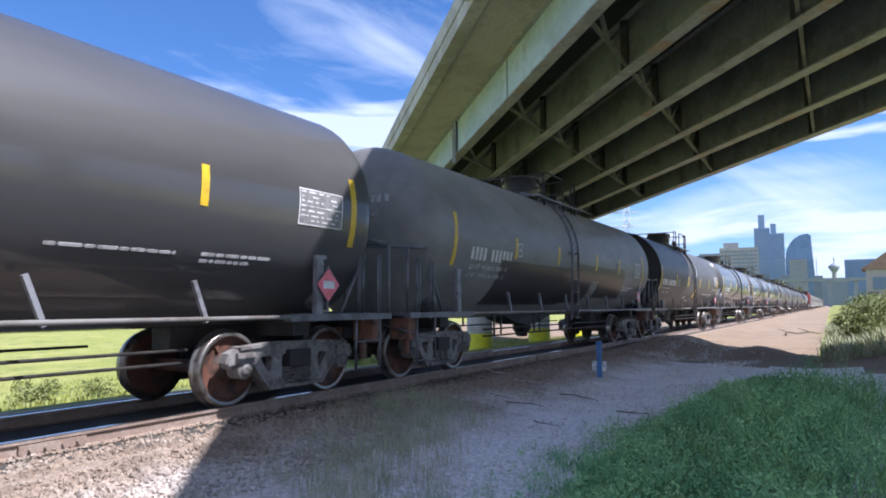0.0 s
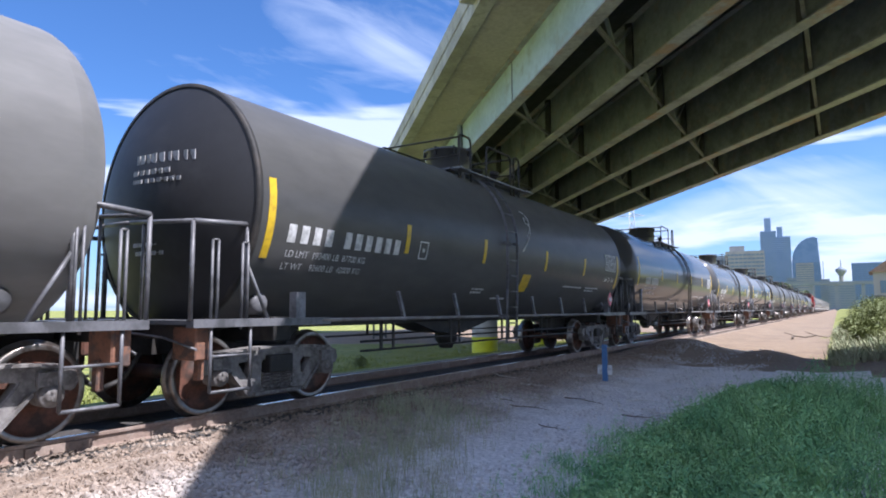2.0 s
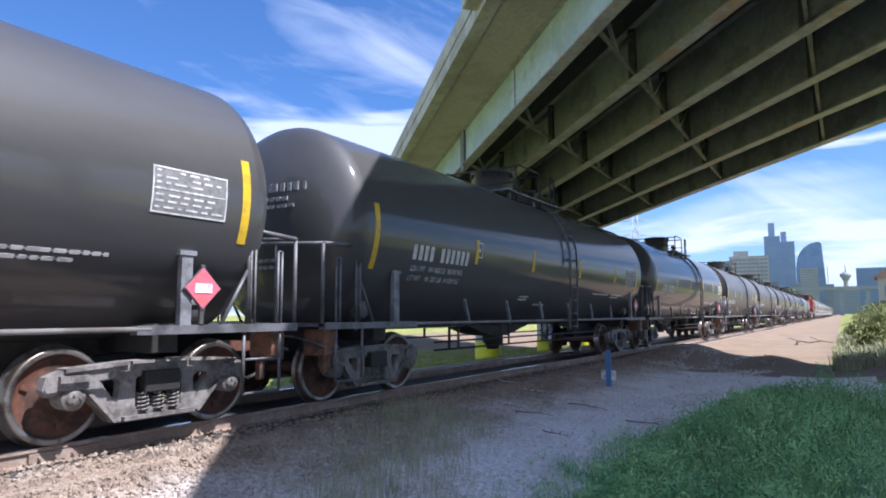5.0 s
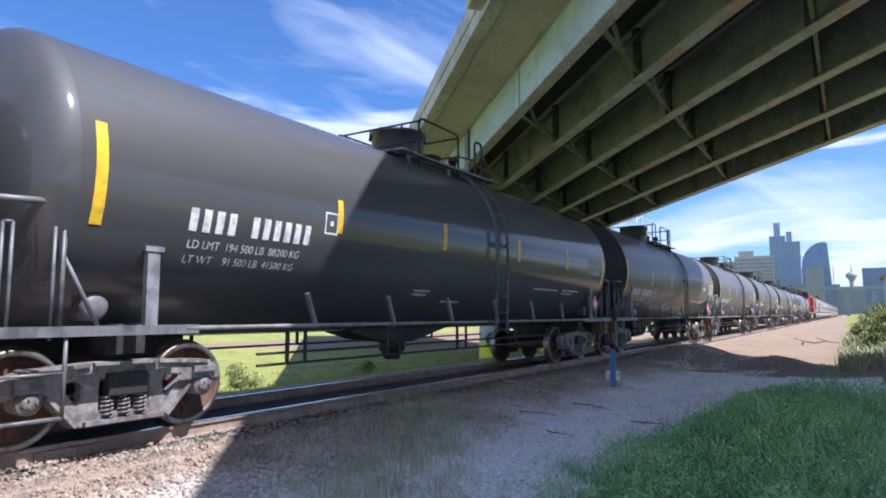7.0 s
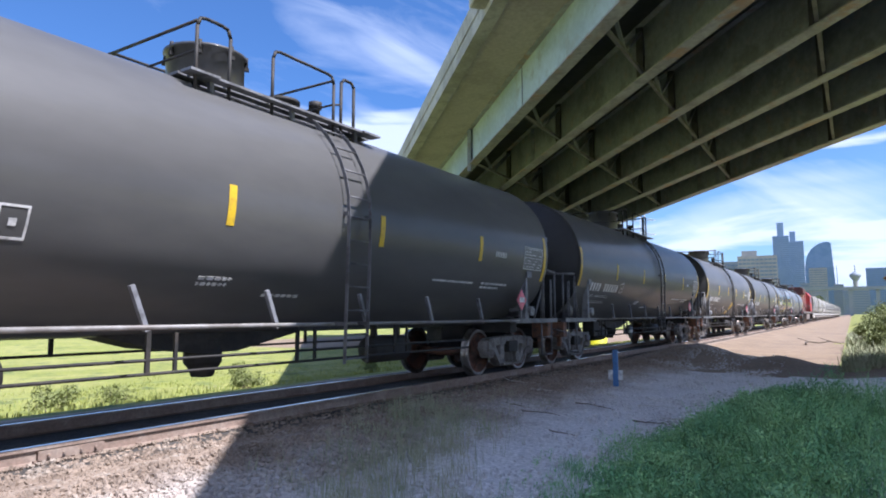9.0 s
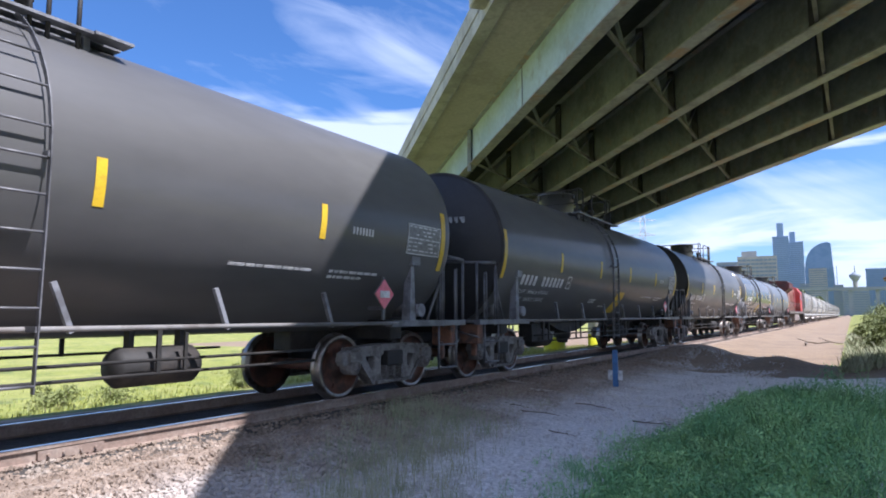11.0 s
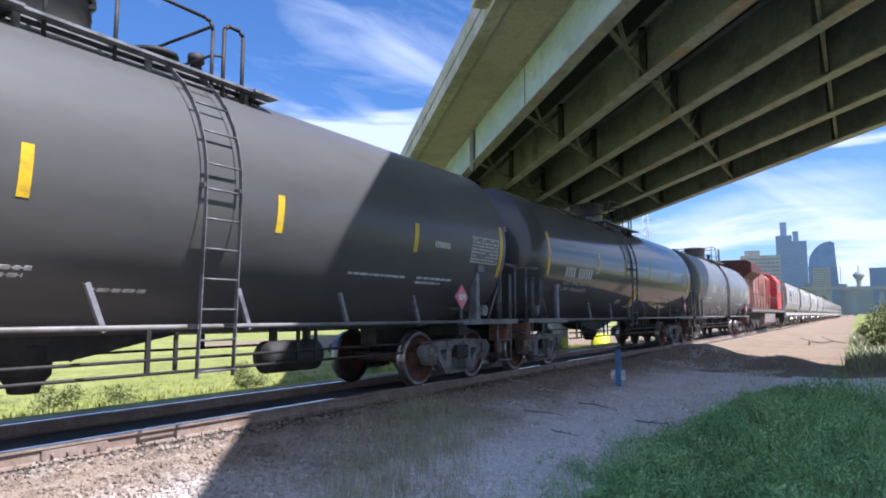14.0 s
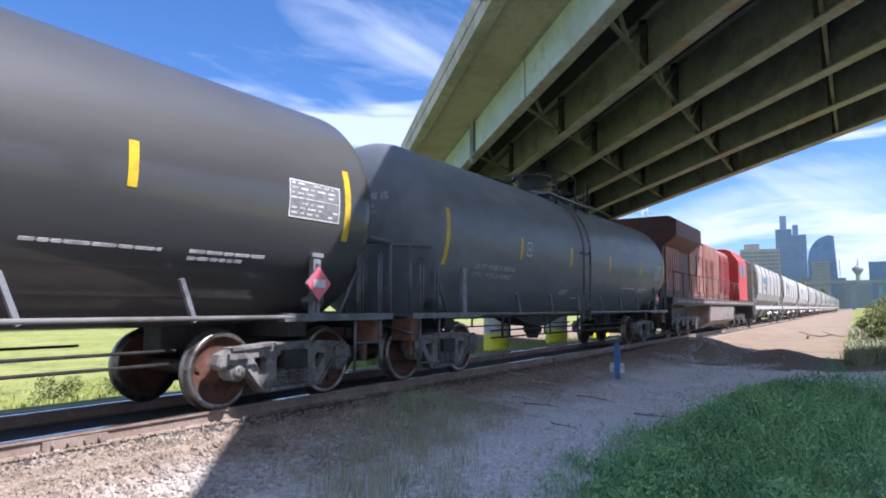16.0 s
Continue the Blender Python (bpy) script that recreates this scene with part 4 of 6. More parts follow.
    while k < hl - 3.8:
        quadbox(bm, (1.05, k, 0.82), (0.03, 0.05, 0.46))
        quadbox(bm, (1.05, k + 0.32, 0.82), (0.03, 0.04, 0.40))
        quadbox(bm, (-0.9, k, 0.88), (0.03, 0.05, 0.36))
        k += 2.1
    part("brake_rigging", bm, M["frame"], car, "black brake rods on hangers")
    for ry in (-3.70, 2.40) if style == "rim" else ():
        bm = bmesh.new()
        lathe(bm, [(0.0, -0.52), (0.15, -0.50), (0.21, -0.43), (0.21, 0.43), (0.15, 0.50), (0.0, 0.52)], 22, "y", (0.75, ry, 0.66))
        for y in (-0.3, 0.3):
            quadbox(bm, (0.75, ry + y, 0.92), (0.10, 0.06, 0.26))
        part("air_reservoir", bm, M["frame"], car, "black cylindrical air reservoir")
    if style == "rim":
        bm = bmesh.new()
        quadbox(bm, (0.85, -4.45, 0.80), (0.34, 0.30, 0.40))
        quadbox(bm, (0.85, -4.10, 0.84), (0.22, 0.26, 0.30))
        rod(bm, (0.85, -4.75, 0.72), (0.85, -3.7, 0.72), 0.03, 8)
        bevelled(bm, 0.012, 1)
        part("control_valve", bm, M["frame"], car, "black brake control valve")
    bm = bmesh.new()
    vs = [bm.verts.new((x, y, z)) for x in (-0.32, 0.32) for y, z in ((-1.5, 0.99), (-0.75, 0.80), (-0.15, 0.73), (0.40, 0.73), (1.7, 0.99))]
    for k in range(4):
        bm.faces.new((vs[k], vs[k + 1], vs[k + 6], vs[k + 5]))
    bm.faces.new((vs[4], vs[0], vs[5], vs[9]))
    bm.faces.new(vs[:5][::-1])
    bm.faces.new(vs[5:])
    lathe(bm, [(0.0, 0.42), (0.14, 0.42), (0.16, 0.5), (0.24, 0.6), (0.24, 0.9), (0.0, 0.9)], 18, "z", (0.1, 0.05, 0))
    bevelled(bm, 0.01, 1)
    part("bottom_outlet", bm, M["frame"], car, "black bottom outlet valve with skid").location.y = -0.62
    # ladders at the middle, both sides, following the shell
    for side in (-1, 1):
        bm = bmesh.new()
        low = 0.88 if style == "plain" else 0.58
        for y in (-0.22, 0.22):
            pts = [(side * 1.63, y, low), (side * 1.67, y, TANK_Z - 0.3)]
            for k in range(1, 11):
                a = radians(100 - 9.0 * k)
                p = shell_pt(a, y, TANK_R + 0.09)
                pts.append((side * p.x, y, p.z))
            for p, q in zip(pts, pts[1:]):
                d = Vector(q) - Vector(p)
                quadbox(bm, (Vector(p) + Vector(q)) / 2, (0.05, d.length + 0.01, 0.012), d.to_track_quat("Y", "X").to_matrix())
        z = low + 0.06
        while z < TANK_Z:
            rod(bm, (side * 1.65, -0.22, z), (side * 1.65, 0.22, z), 0.013, 6)
            z += 0.31
        for k in range(5):
            p = shell_pt(radians(82 - 13 * k), 0, TANK_R + 0.09)
            rod(bm, (side * p.x, -0.22, p.z), (side * p.x, 0.22, p.z), 0.013, 6)
        for y in (-0.22, 0.22):
            quadbox(bm, (side * 1.61, y, TANK_Z), (0.13, 0.04, 0.05))
            quadbox(bm, (side * 1.54, y, 1.09), (0.22, 0.04, 0.05))
        lad = part("ladder", bm, M["rail_steel"], car, "steel side ladder curved over the tank")
        lad.location.y = {"plain": 0.5, "rim": 0.42, "dusty": 0.0}[style]
    # top fittings
    top = TANK_Z + TANK_R
    man_y = -0.62 if style == "rim" else -0.30
    bm = bmesh.new()
    lathe(bm, [(0.50, top - 0.10), (0.50, top + 0.50), (0.54, top + 0.505), (0.54, top + 0.545), (0.50, top + 0.56), (0.42, top + 0.585), (0.0, top + 0.60)], 32, "z", (0, man_y, 0))
    man = part("manway", bm, M["tank_b"], car, "black manway dome with a bolted lid")
    bm = bmesh.new()
    rod(bm, (0, 0, top + 0.42), (0, 0, top + 0.58), 0.025, 6)
    quadbox(bm, (0, 0, top + 0.42), (0.07, 0.05, 0.05))
    bolt = finish("lid_bolt", bm, M["frame"])
    for k in range(8):
        a = k * 2 * math.pi / 8
        shared("lid_bolt", bolt, man, pose(0.52 * math.cos(a), man_y + 0.52 * math.sin(a), 0, 0, 0, math.degrees(a)))
    bm = bmesh.new()
    lathe(bm, [(0.26, top - 0.05), (0.26, top + 0.26), (0.29, top + 0.27), (0.29, top + 0.32), (0.0, top + 0.34)], 24, "z", (0, 0.72, 0))
    lathe(bm, [(0.07, top), (0.07, top + 0.2), (0.10, top + 0.2), (0.10, top + 0.3), (0.0, top + 0.32)], 14, "z", (0.45, 1.0, 0))
    part("valve_housing", bm, M["frame"], car, "black valve housing")
    bm = bmesh.new()
    for x0, x1 in ((0.62, 0.98), (-0.98, -0.62)):
        for k in range(3):
            xx = x0 + 0.18 * k - 0.0
            quadbox(bm, (xx, 0.1, top + 0.02 - 0.17), (0.14, 3.0, 0.03))
    for y in (-1.4, 1.6):
        for k in range(9):
            quadbox(bm, (-0.98 + 0.245 * k, y, top - 0.145), (0.2, 0.40, 0.03))
    for x in (-0.9, 0.9):
        for y in (-1.2, 0.1, 1.4):
            quadbox(bm, (x, y, top - 0.30), (0.05, 0.06, 0.34))
    part("top_platform", bm, M["bracket"], car, "grated walkway round the manway")
    ra, rb = (-0.95, 0.38) if style == "plain" else (-1.45, 0.86)
    zr, xr = top + 0.56, 0.95
    corner = lambda x, y, sx, sy: [(x, y + sy * 0.12, zr), (x, y + sy * 0.04, zr - 0.02), (x, y, zr - 0.12), (x, y, top - 0.40)]
    for x in (-xr, xr):
        for ya, yb in ((ra, rb),) if style == "plain" or x < 0 else ((ra, -0.98), (-0.30, rb)):
            bm = bmesh.new()
            tube(bm, list(reversed(corner(x, ya, 0, 1))) + corner(x, yb, 0, -1), 0.022, 8)
            part("top_handrail", bm, M["frame"], car, "black pipe railing on the crown")
        bm = bmesh.new()
        tube(bm, [(x, 1.02, top - 0.42), (x, 1.02, top + 0.52), (x, 1.08, top + 0.58), (x, 1.24, top + 0.58), (x, 1.30, top + 0.52), (x, 1.30, top - 0.42)], 0.024, 8)
        part("ladder_grab", bm, M["frame"], car)
    for y in (ra, rb):
        bm = bmesh.new()
        rod(bm, (-xr, y, zr - 0.06), (xr, y, zr - 0.06), 0.02, 8)
        rod(bm, (-xr, y, zr - 0.42), (xr, y, zr - 0.42), 0.016, 8)
        part("cross_rail", bm, M["frame"], car)
    bm = bmesh.new()
    rod(bm, (xr, rb, zr - 0.42), (xr, 1.02, zr - 0.38), 0.016, 8)
    part("cross_rail", bm, M["frame"], car)
    for sg in (-1, 1):
        add_truck(car, sg * (hl - 1.82))
    return car, hl, cyl


def bars_text(bm, side, y, z, h, count, rng, gap=0.47, w=0.36):
    """A run of letter-sized plain bars on the shell."""
    a0, a1 = z_to_a(z + h), z_to_a(z)
    for k in range(count):
        y0 = y + k * h * (w + gap)
        shell_patch(bm, side * a0, side * a1, y0, y0 + h * w, 0.004, 3)


def word(txt, y, z, size, side=1, squash=1.0):
    """A word set flat and bent on to the shell, as a mesh."""
    cu = bpy.data.curves.new("word", "FONT")
    cu.body, cu.size = txt, size
    tmp = bpy.data.objects.new("word", cu)
    me = bpy.data.meshes.new_from_object(tmp)
    bpy.data.objects.remove(tmp)
    bpy.data.curves.remove(cu)
    bm = bmesh.new()
    bm.from_mesh(me)
    bpy.data.meshes.remove(me)
    for v in bm.verts:
        a = z_to_a(z) - v.co.y / TANK_R
        v.co = shell_pt(a, y + v.co.x * squash, TANK_R + 0.005)
    return bm


def lines_text(bm, y, z, rows, h, length, rng):
    """Small print: rows of short bars."""
    for r in range(rows):
        zz = z - r * h * 1.7
        p = y
        while p < y + length:
            l = rng.uniform(0.10, 0.4) * length * 0.5
            shell_patch(bm, z_to_a(zz), z_to_a(zz - h), p, min(p + l, y + length), 0.004, 1)
            p += l + h * 0.9
        shell_patch(bm, z_to_a(zz - h * 0.42), z_to_a(zz - h * 0.58), y, y + length, 0.0032, 1)


def diamond(car, y, z, x=1.50):
    """A hazard placard in its upright holder."""
    bm = bmesh.new()
    quadbox(bm, (x, y, z), (0.012, 0.30, 0.30), Matrix.Rotation(radians(45), 3, "X"))
    pl = part("placard", bm, M["red"], car, "red diamond hazard placard")
    bm = bmesh.new()
    quadbox(bm, (x + 0.010, y, z), (0.008, 0.21, 0.10))
    part("placard_panel", bm, M["white"], pl, "white number panel")
    bm = bmesh.new()
    quadbox(bm, (x - 0.02, y, z - 0.06), (0.025, 0.05, 0.62))
    quadbox(bm, (x - 0.012, y, z), (0.01, 0.33, 0.33), Matrix.Rotation(radians(45), 3, "X"))
    quadbox(bm, (x - 0.14, y, z - 0.20), (0.28, 0.05, 0.05))
    part("placard_holder", bm, M["rail_steel"], pl)


def add_markings(car, hl, cyl, seed, style, marks, spec=""):
    rng = random.Random(seed)
    strips, ends, zs, ladder_y, (pa, pb), placard_y = marks
    for side in (-1, 1):
        for y, h, w in [(y, 0.22, 0.10) for y in strips] + [(y, 0.47, 0.11) for y in ends]:
            bm = bmesh.new()
            shell_patch(bm, side * z_to_a(zs + h), side * z_to_a(zs - h), y - w / 2, y + w / 2)
            part("reflector_strip", bm, M["yellow"], car, "yellow reflective strip")
    for o in car.children:
        if o.name.startswith("ladder") and not o.name.startswith("ladder_grab"):
            o.location.y = ladder_y
    # reporting mark and number as plain blocks
    y0, y1, step, z0, h = {"rim": (-6.02, -4.97, 0.203, 1.83, 0.20), "plain": (-5.90, -5.09, 0.162, 2.08, 0.235), "dusty": (-6.54, -5.49, 0.225, 2.04, 0.22)}[style]
    for y, n in ((y0, 4), (y1, 6)) if seed != 22 else ():
        for k in range(n):
            bm = bmesh.new()
            shell_patch(bm, z_to_a(z0 + h), z_to_a(z0), y + k * step, y + k * step + step * 0.58, 0.004, 3)
            part("number_bar", bm, M["white"], car, "white stencilled character block")
    loads = (("LD LMT  194 500 LB  88200 KG", z0 - 0.17), ("LT WT    91 500 LB  41500 KG", z0 - 0.32)) if style == "plain" else (
        ("LD LMT  193400 LB  87700 KG", z0 - 0.17), ("LT WT    92600 LB  42000 KG", z0 - 0.32))
    for txt, z in loads:
        tagged(part("stencil", word(txt, y0 + 0.02, z, 0.13, squash=0.92), M["white"], car), kind="stuff")
    if spec == "spec_plate":
        part("stencil", word("AAR ST-454", 5.66, 2.00, 0.17), M["white"], car)
        bm = bmesh.new()
        sheared_patch(bm, 1.60, 1.96, 0.35, 0.40, 0.0)
        part("paint_patch", bm, M["yellow"], car, "faded yellow paint patch")
        bm = bmesh.new()                         # a loose chalk scribble
        pts = []
        for k in range(49):
            u = k / 48 * 6.283
            yy, zz = 0.38 + 0.20 * math.sin(u * 1.5) + 0.10 * math.sin(u * 3.1), 2.86 + 0.36 * math.cos(u) + 0.10 * math.cos(u * 2.7)
            pts.append(shell_pt(z_to_a(zz), yy, TANK_R + 0.004))
        for a, b in zip(pts, pts[1:]):
            rod(bm, a, b, 0.010, 4)
        part("scribble", bm, M["white"], car, "loose white chalk scribble")
    bm = bmesh.new()
    yb = {"rim": -3.58, "plain": -3.94, "dusty": -3.70}[style]
    zb = {"rim": 1.82, "plain": 2.25, "dusty": 2.02}[style]
    for a, b, c, d in ((0, .02, 0, 0.24), (.26, .28, 0, 0.24), (0, .28, 0, 0.02), (0, .28, 0.22, 0.24), (.11, .17, 0.09, 0.15)):
        shell_patch(bm, z_to_a(zb + b), z_to_a(zb + a), yb + c, yb + d, 0.004, 2)
    part("stencil_box", bm, M["white"], car)
    # data panel near the far end
    bm = bmesh.new()
    zp = zs - 0.26 if style != "dusty" else zs
    shell_patch(bm, z_to_a(zp + 0.46), z_to_a(zp), pa, pb, 0.005, 6)
    pan = part("data_panel", bm, M["panel"], car, "grey consolidated data panel with fine print")
    bm = bmesh.new()
    for ya, yb, za, zc in ((pa, pb, 0.445, 0.46), (pa, pb, 0.0, 0.015), (pa, pa + 0.015, 0.0, 0.46), (pb - 0.015, pb, 0.0, 0.46), (pa, pb, 0.235, 0.243)):
        shell_patch(bm, z_to_a(zp + zc), z_to_a(zp + za), ya, yb, 0.009, 3)
    tagged(part("panel_border", bm, M["white"], pan), kind="stuff")
    bm = bmesh.new()
    for r in range(7):
        z = zp + 0.43 - r * 0.06
        p = pa + 0.04
        while p < pb - 0.12:
            l = rng.uniform(0.04, 0.14)
            if rng.random() < 0.75:
                shell_patch(bm, z_to_a(z), z_to_a(z - 0.020), p, min(p + l, pb - 0.04), 0.008, 1)
            p += l + 0.05
    tagged(part("fine_print", bm, M["white"], pan), kind="stuff")
    for yy, zz, hh, ww in ((0.40, 1.79, 0.030, 1.3), (0.63, 1.80, 0.034, 1.0), (0.63, 1.73, 0.034, 0.7), (-0.22, 1.62, 0.034, 0.45), (-0.22, 1.56, 0.034, 0.4), (-0.08, 1.46, 0.034, 0.6)):
        bm = bmesh.new()
        lines_text(bm, cyl * yy, zz, 1, hh, ww, rng)
        tagged(part("stencil", bm, M["white"], car), kind="stuff")
    for k in range(7 if style == "rim" else 0):
        bm = bmesh.new()
        bars_text(bm, 1, 4.70 + 0.066 * k, zs - 0.10, 0.10, 1, rng)
        part("stencil_bar", bm, M["white"], car)
    # head stencils
    bm = bmesh.new()
    for r, (w, z, hh) in enumerate(((0.95, 3.05, 0.12), (0.6, 2.88, 0.06), (0.75, 2.77, 0.05), (0.4, 2.0, 0.05), (0.5, 1.9, 0.05))):
        p = 0.0
        while p < w:
            l = rng.uniform(0.05, 0.12)
            yy = -head_y(cyl, style, p - 0.1, z)
            quadbox(bm, (p - 0.1, yy - 0.004, z), (l, 0.012, hh))
            if r == 0 and p + l + 0.035 < w:
                part("head_stencil", bm, M["grey_mark"], car, "worn white head stencil")
                bm = bmesh.new()
            p += l + 0.035
        if r > 0:
            yy = -head_y(cyl, style, w / 2 - 0.1, z)
            quadbox(bm, (w / 2 - 0.1, yy - 0.001, z), (w, 0.012, hh * 0.15))
        part("head_stencil", bm, M["grey_mark"], car, "worn white head stencil")
        bm = bmesh.new()
    bm.free()
    diamond(car, placard_y - 0.2, 1.50)
    if spec == "yellow":
        bm = bmesh.new()
        sheared_patch(bm, 1.27, 1.86, 0.42, 0.65, 0.0)
        part("paint_patch", bm, M["yellow"], car, "large slanting yellow paint patch")
    if spec == "small_yellow":
        bm = bmesh.new()
        sheared_patch(bm, 1.41, 1.88, -0.25, 0.52, 0.0)
        pp = part("paint_patch", bm, M["yellow"], car, "small yellow paint patch")
        bm = bmesh.new()
        shell_patch(bm, z_to_a(1.72), z_to_a(1.46), 0.04, 0.25, 0.008, 4)
        part("label_square", bm, M["white"], pp, "faded white square")
    if spec == "stain":
        bm = bmesh.new()
        shell_patch(bm, z_to_a(2.14), z_to_a(1.25), -4.6, -0.3, 0.005, 48)
        shell_patch(bm, z_to_a(2.30), z_to_a(1.90), -0.3, 3.10, 0.005, 24)
        shell_patch(bm, z_to_a(1.90), z_to_a(1.30), -0.3, 1.25, 0.005, 24)
        shell_patch(bm, z_to_a(1.90), z_to_a(1.45), 1.85, 3.10, 0.005, 24)
        shell_patch(bm, z_to_a(2.50), z_to_a(1.45), 3.10, 3.40, 0.005, 32)
        sheared_patch(bm, 1.45, 2.34, 3.40, 1.05, -0.35)
        part("clean_patch", bm, M["clean"], car, "dark clean patch on the dusty shell")


def sheared_patch(bm, z0, z1, y, width, lean):
    rows = []
    for i in range(33):
        t = i / 32
        a = z_to_a(z0 + (z1 - z0) * t)
        s = lean * t
        rows.append([bm.verts.new(shell_pt(a, y + s + d, TANK_R + 0.005)) for d in (0, width)])
    for p, q in zip(rows, rows[1:]):
        bm.faces.new((p[0], p[1], q[1], q[0]))


def head_y(cyl, style, x, z):
    """How far the head's surface stands from the car's middle at x, z."""
    r = min(0.999, math.hypot(x, z - TANK_Z) / TANK_R)
    if style != "plain":
        return cyl + 0.50 * (1 - r * r)
    return cyl + 0.60 * math.sin(math.acos(r ** (1 / 0.85)))


# ---- locomotive ----
def taper_box(bm, y0, y1, prof):
    """A body along y with the section prof of (x, z), mirrored in x."""
    ring = [(x, z) for x, z in prof] + [(-x, z) for x, z in reversed(prof)]
    a = [bm.verts.new((x, y0, z)) for x, z in ring]
    b = [bm.verts.new((x, y1, z)) for x, z in ring]
    n = len(ring)
    for i in range(n):
        bm.faces.new((a[i], a[(i + 1) % n], b[(i + 1) % n], b[i]))
    bm.faces.new(a)
    bm.faces.new(list(reversed(b)))


def build_loco():
    lo = thing("locomotive", None, "weathered red diesel locomotive coupled among the wagons", "locomotive")
    hl = 11.2
    bm = bmesh.new()
    quadbox(bm, (0, 0, 1.45), (3.0, 21.4, 0.28))
    bevelled(bm, 0.03, 1)
    part("deck", bm, M["loco_dark"], lo, "black running deck")
    bm = bmesh.new()
    quadbox(bm, (1.51, 0, 1.45), (0.02, 20.6, 0.10))
    quadbox(bm, (-1.51, 0, 1.45), (0.02, 20.6, 0.10))
    part("deck_stripe", bm, M["loco_tank"], lo, "dusty edge stripe")
    bm = bmesh.new()
    taper_box(bm, -10.0, -5.4, [(0.95, 1.6), (0.95, 3.55), (1.52, 3.95), (1.52, 4.55), (1.25, 4.72)])
    bevelled(bm, 0.03, 1)
    part("radiator_section", bm, M["loco_roof"], lo, "dark red flared radiator housing")
    bm = bmesh.new()
    taper_box(bm, -5.39, 5.2, [(0.92, 1.6), (0.92, 4.15), (0.70, 4.38)])
    taper_box(bm, -2.0, 1.0, [(0.97, 1.6), (0.97, 4.3), (0.6, 4.5)])
    bevelled(bm, 0.03, 1)
    part("engine_hood", bm, M["loco_hood"], lo, "faded sooty red engine hood")
    for k in range(12):
        bm = bmesh.new()
        y = -9.4 + k * 0.36 if k < 6 else -4.6 + (k - 6) * 1.5
        quadbox(bm, (0.975 if k < 6 else 0.945, y, 2.75), (0.05, 0.30 if k < 6 else 1.2, 1.7))
        quadbox(bm, (1.0 if k < 6 else 0.975, y + (0.1 if k < 6 else 0.5), 2.75), (0.03, 0.03, 0.3))
        part("hood_door", bm, M["loco_hood"], lo)
    bm = bmesh.new()
    taper_box(bm, 5.2, 8.2, [(1.5, 1.6), (1.5, 3.9), (1.1, 4.5), (0.8, 4.62)])
    bevelled(bm, 0.04, 1)
    cab = part("cab", bm, M["loco_red"], lo, "red driver's cab")
    for y in (5.8, 6.9):
        bm = bmesh.new()
        quadbox(bm, (1.505, y, 3.35), (0.02, 0.75, 0.7))
        part("cab_window", bm, M["window_dark"], cab, "dark cab window")
    bm = bmesh.new()
    taper_box(bm, 8.2, 10.2, [(1.0, 1.6), (1.0, 3.0), (0.8, 3.2)])
    part("nose", bm, M["loco_red"], lo)
    bm = bmesh.new()
    for y in (3.0, 4.4):
        quadbox(bm, (0.95, y, 3.0), (0.05, 1.3, 2.0))
        for r in range(9):
            quadbox(bm, (0.98, y, 2.15 + r * 0.2), (0.05, 1.2, 0.09))
    part("blower_grille", bm, M["loco_louvre"], lo, "dark red air intake louvres")
    bm = bmesh.new()
    taper_box(bm, -3.4, 3.4, [(0.9, 0.28), (1.4, 0.55), (1.45, 1.28)])
    bevelled(bm, 0.05, 2)
    part("fuel_tank", bm, M["loco_tank"], lo, "dusty fuel tank under the deck")
    bm = bmesh.new()
    for sd in (-1, 1):
        x = sd * 1.46
        tube(bm, [(x, -10.4, 2.55), (x, 5.0, 2.55)], 0.02, 6)
        for k in range(11):
            rod(bm, (x, -10.4 + 1.54 * k, 1.6), (x, -10.4 + 1.54 * k, 2.55), 0.018, 6)
    part("side_handrail", bm, M["loco_dark"], lo, "black handrail with stanchions")
    for sg in (-1, 1):
        bm = bmesh.new()
        quadbox(bm, (0, sg * 10.7, 0.95), (2.9, 0.12, 0.9))
        quadbox(bm, (0, sg * 11.0, 0.87), (0.3, 0.6, 0.3))
        for sd in (-1, 1):
            for z in (0.45, 0.8, 1.15):
                quadbox(bm, (sd * 1.3, sg * 10.85, z), (0.5, 0.25, 0.04))
        part("pilot", bm, M["loco_dark"], lo, "black pilot plate and coupler")
        tr = part("truck", truck_frame_bm(), M["loco_dark"], lo, "three-axle truck")
        tr.location = (0, sg * 6.9, 0)
        for dy in (-1.8, 0, 1.8):
            w = shared("wheelset", WHEELS, tr, pose(0, dy, WHEEL_R + 0.02))
    return lo, hl


def truck_frame_bm():
    bm = bmesh.new()
    for sd in (-1, 1):
        quadbox(bm, (sd * 1.05, 0, 0.72), (0.18, 5.0, 0.26))
        for dy in (-1.8, 0, 1.8):
            quadbox(bm, (sd * 1.05, dy, 0.5), (0.24, 0.5, 0.5))
        for dy in (-0.9, 0.9):
            quadbox(bm, (sd * 1.12, dy, 0.58), (0.16, 0.5, 0.24))
    quadbox(bm, (0, 0, 0.95), (1.6, 2.6, 0.5))
    bevelled(bm, 0.02, 1)
    return bm


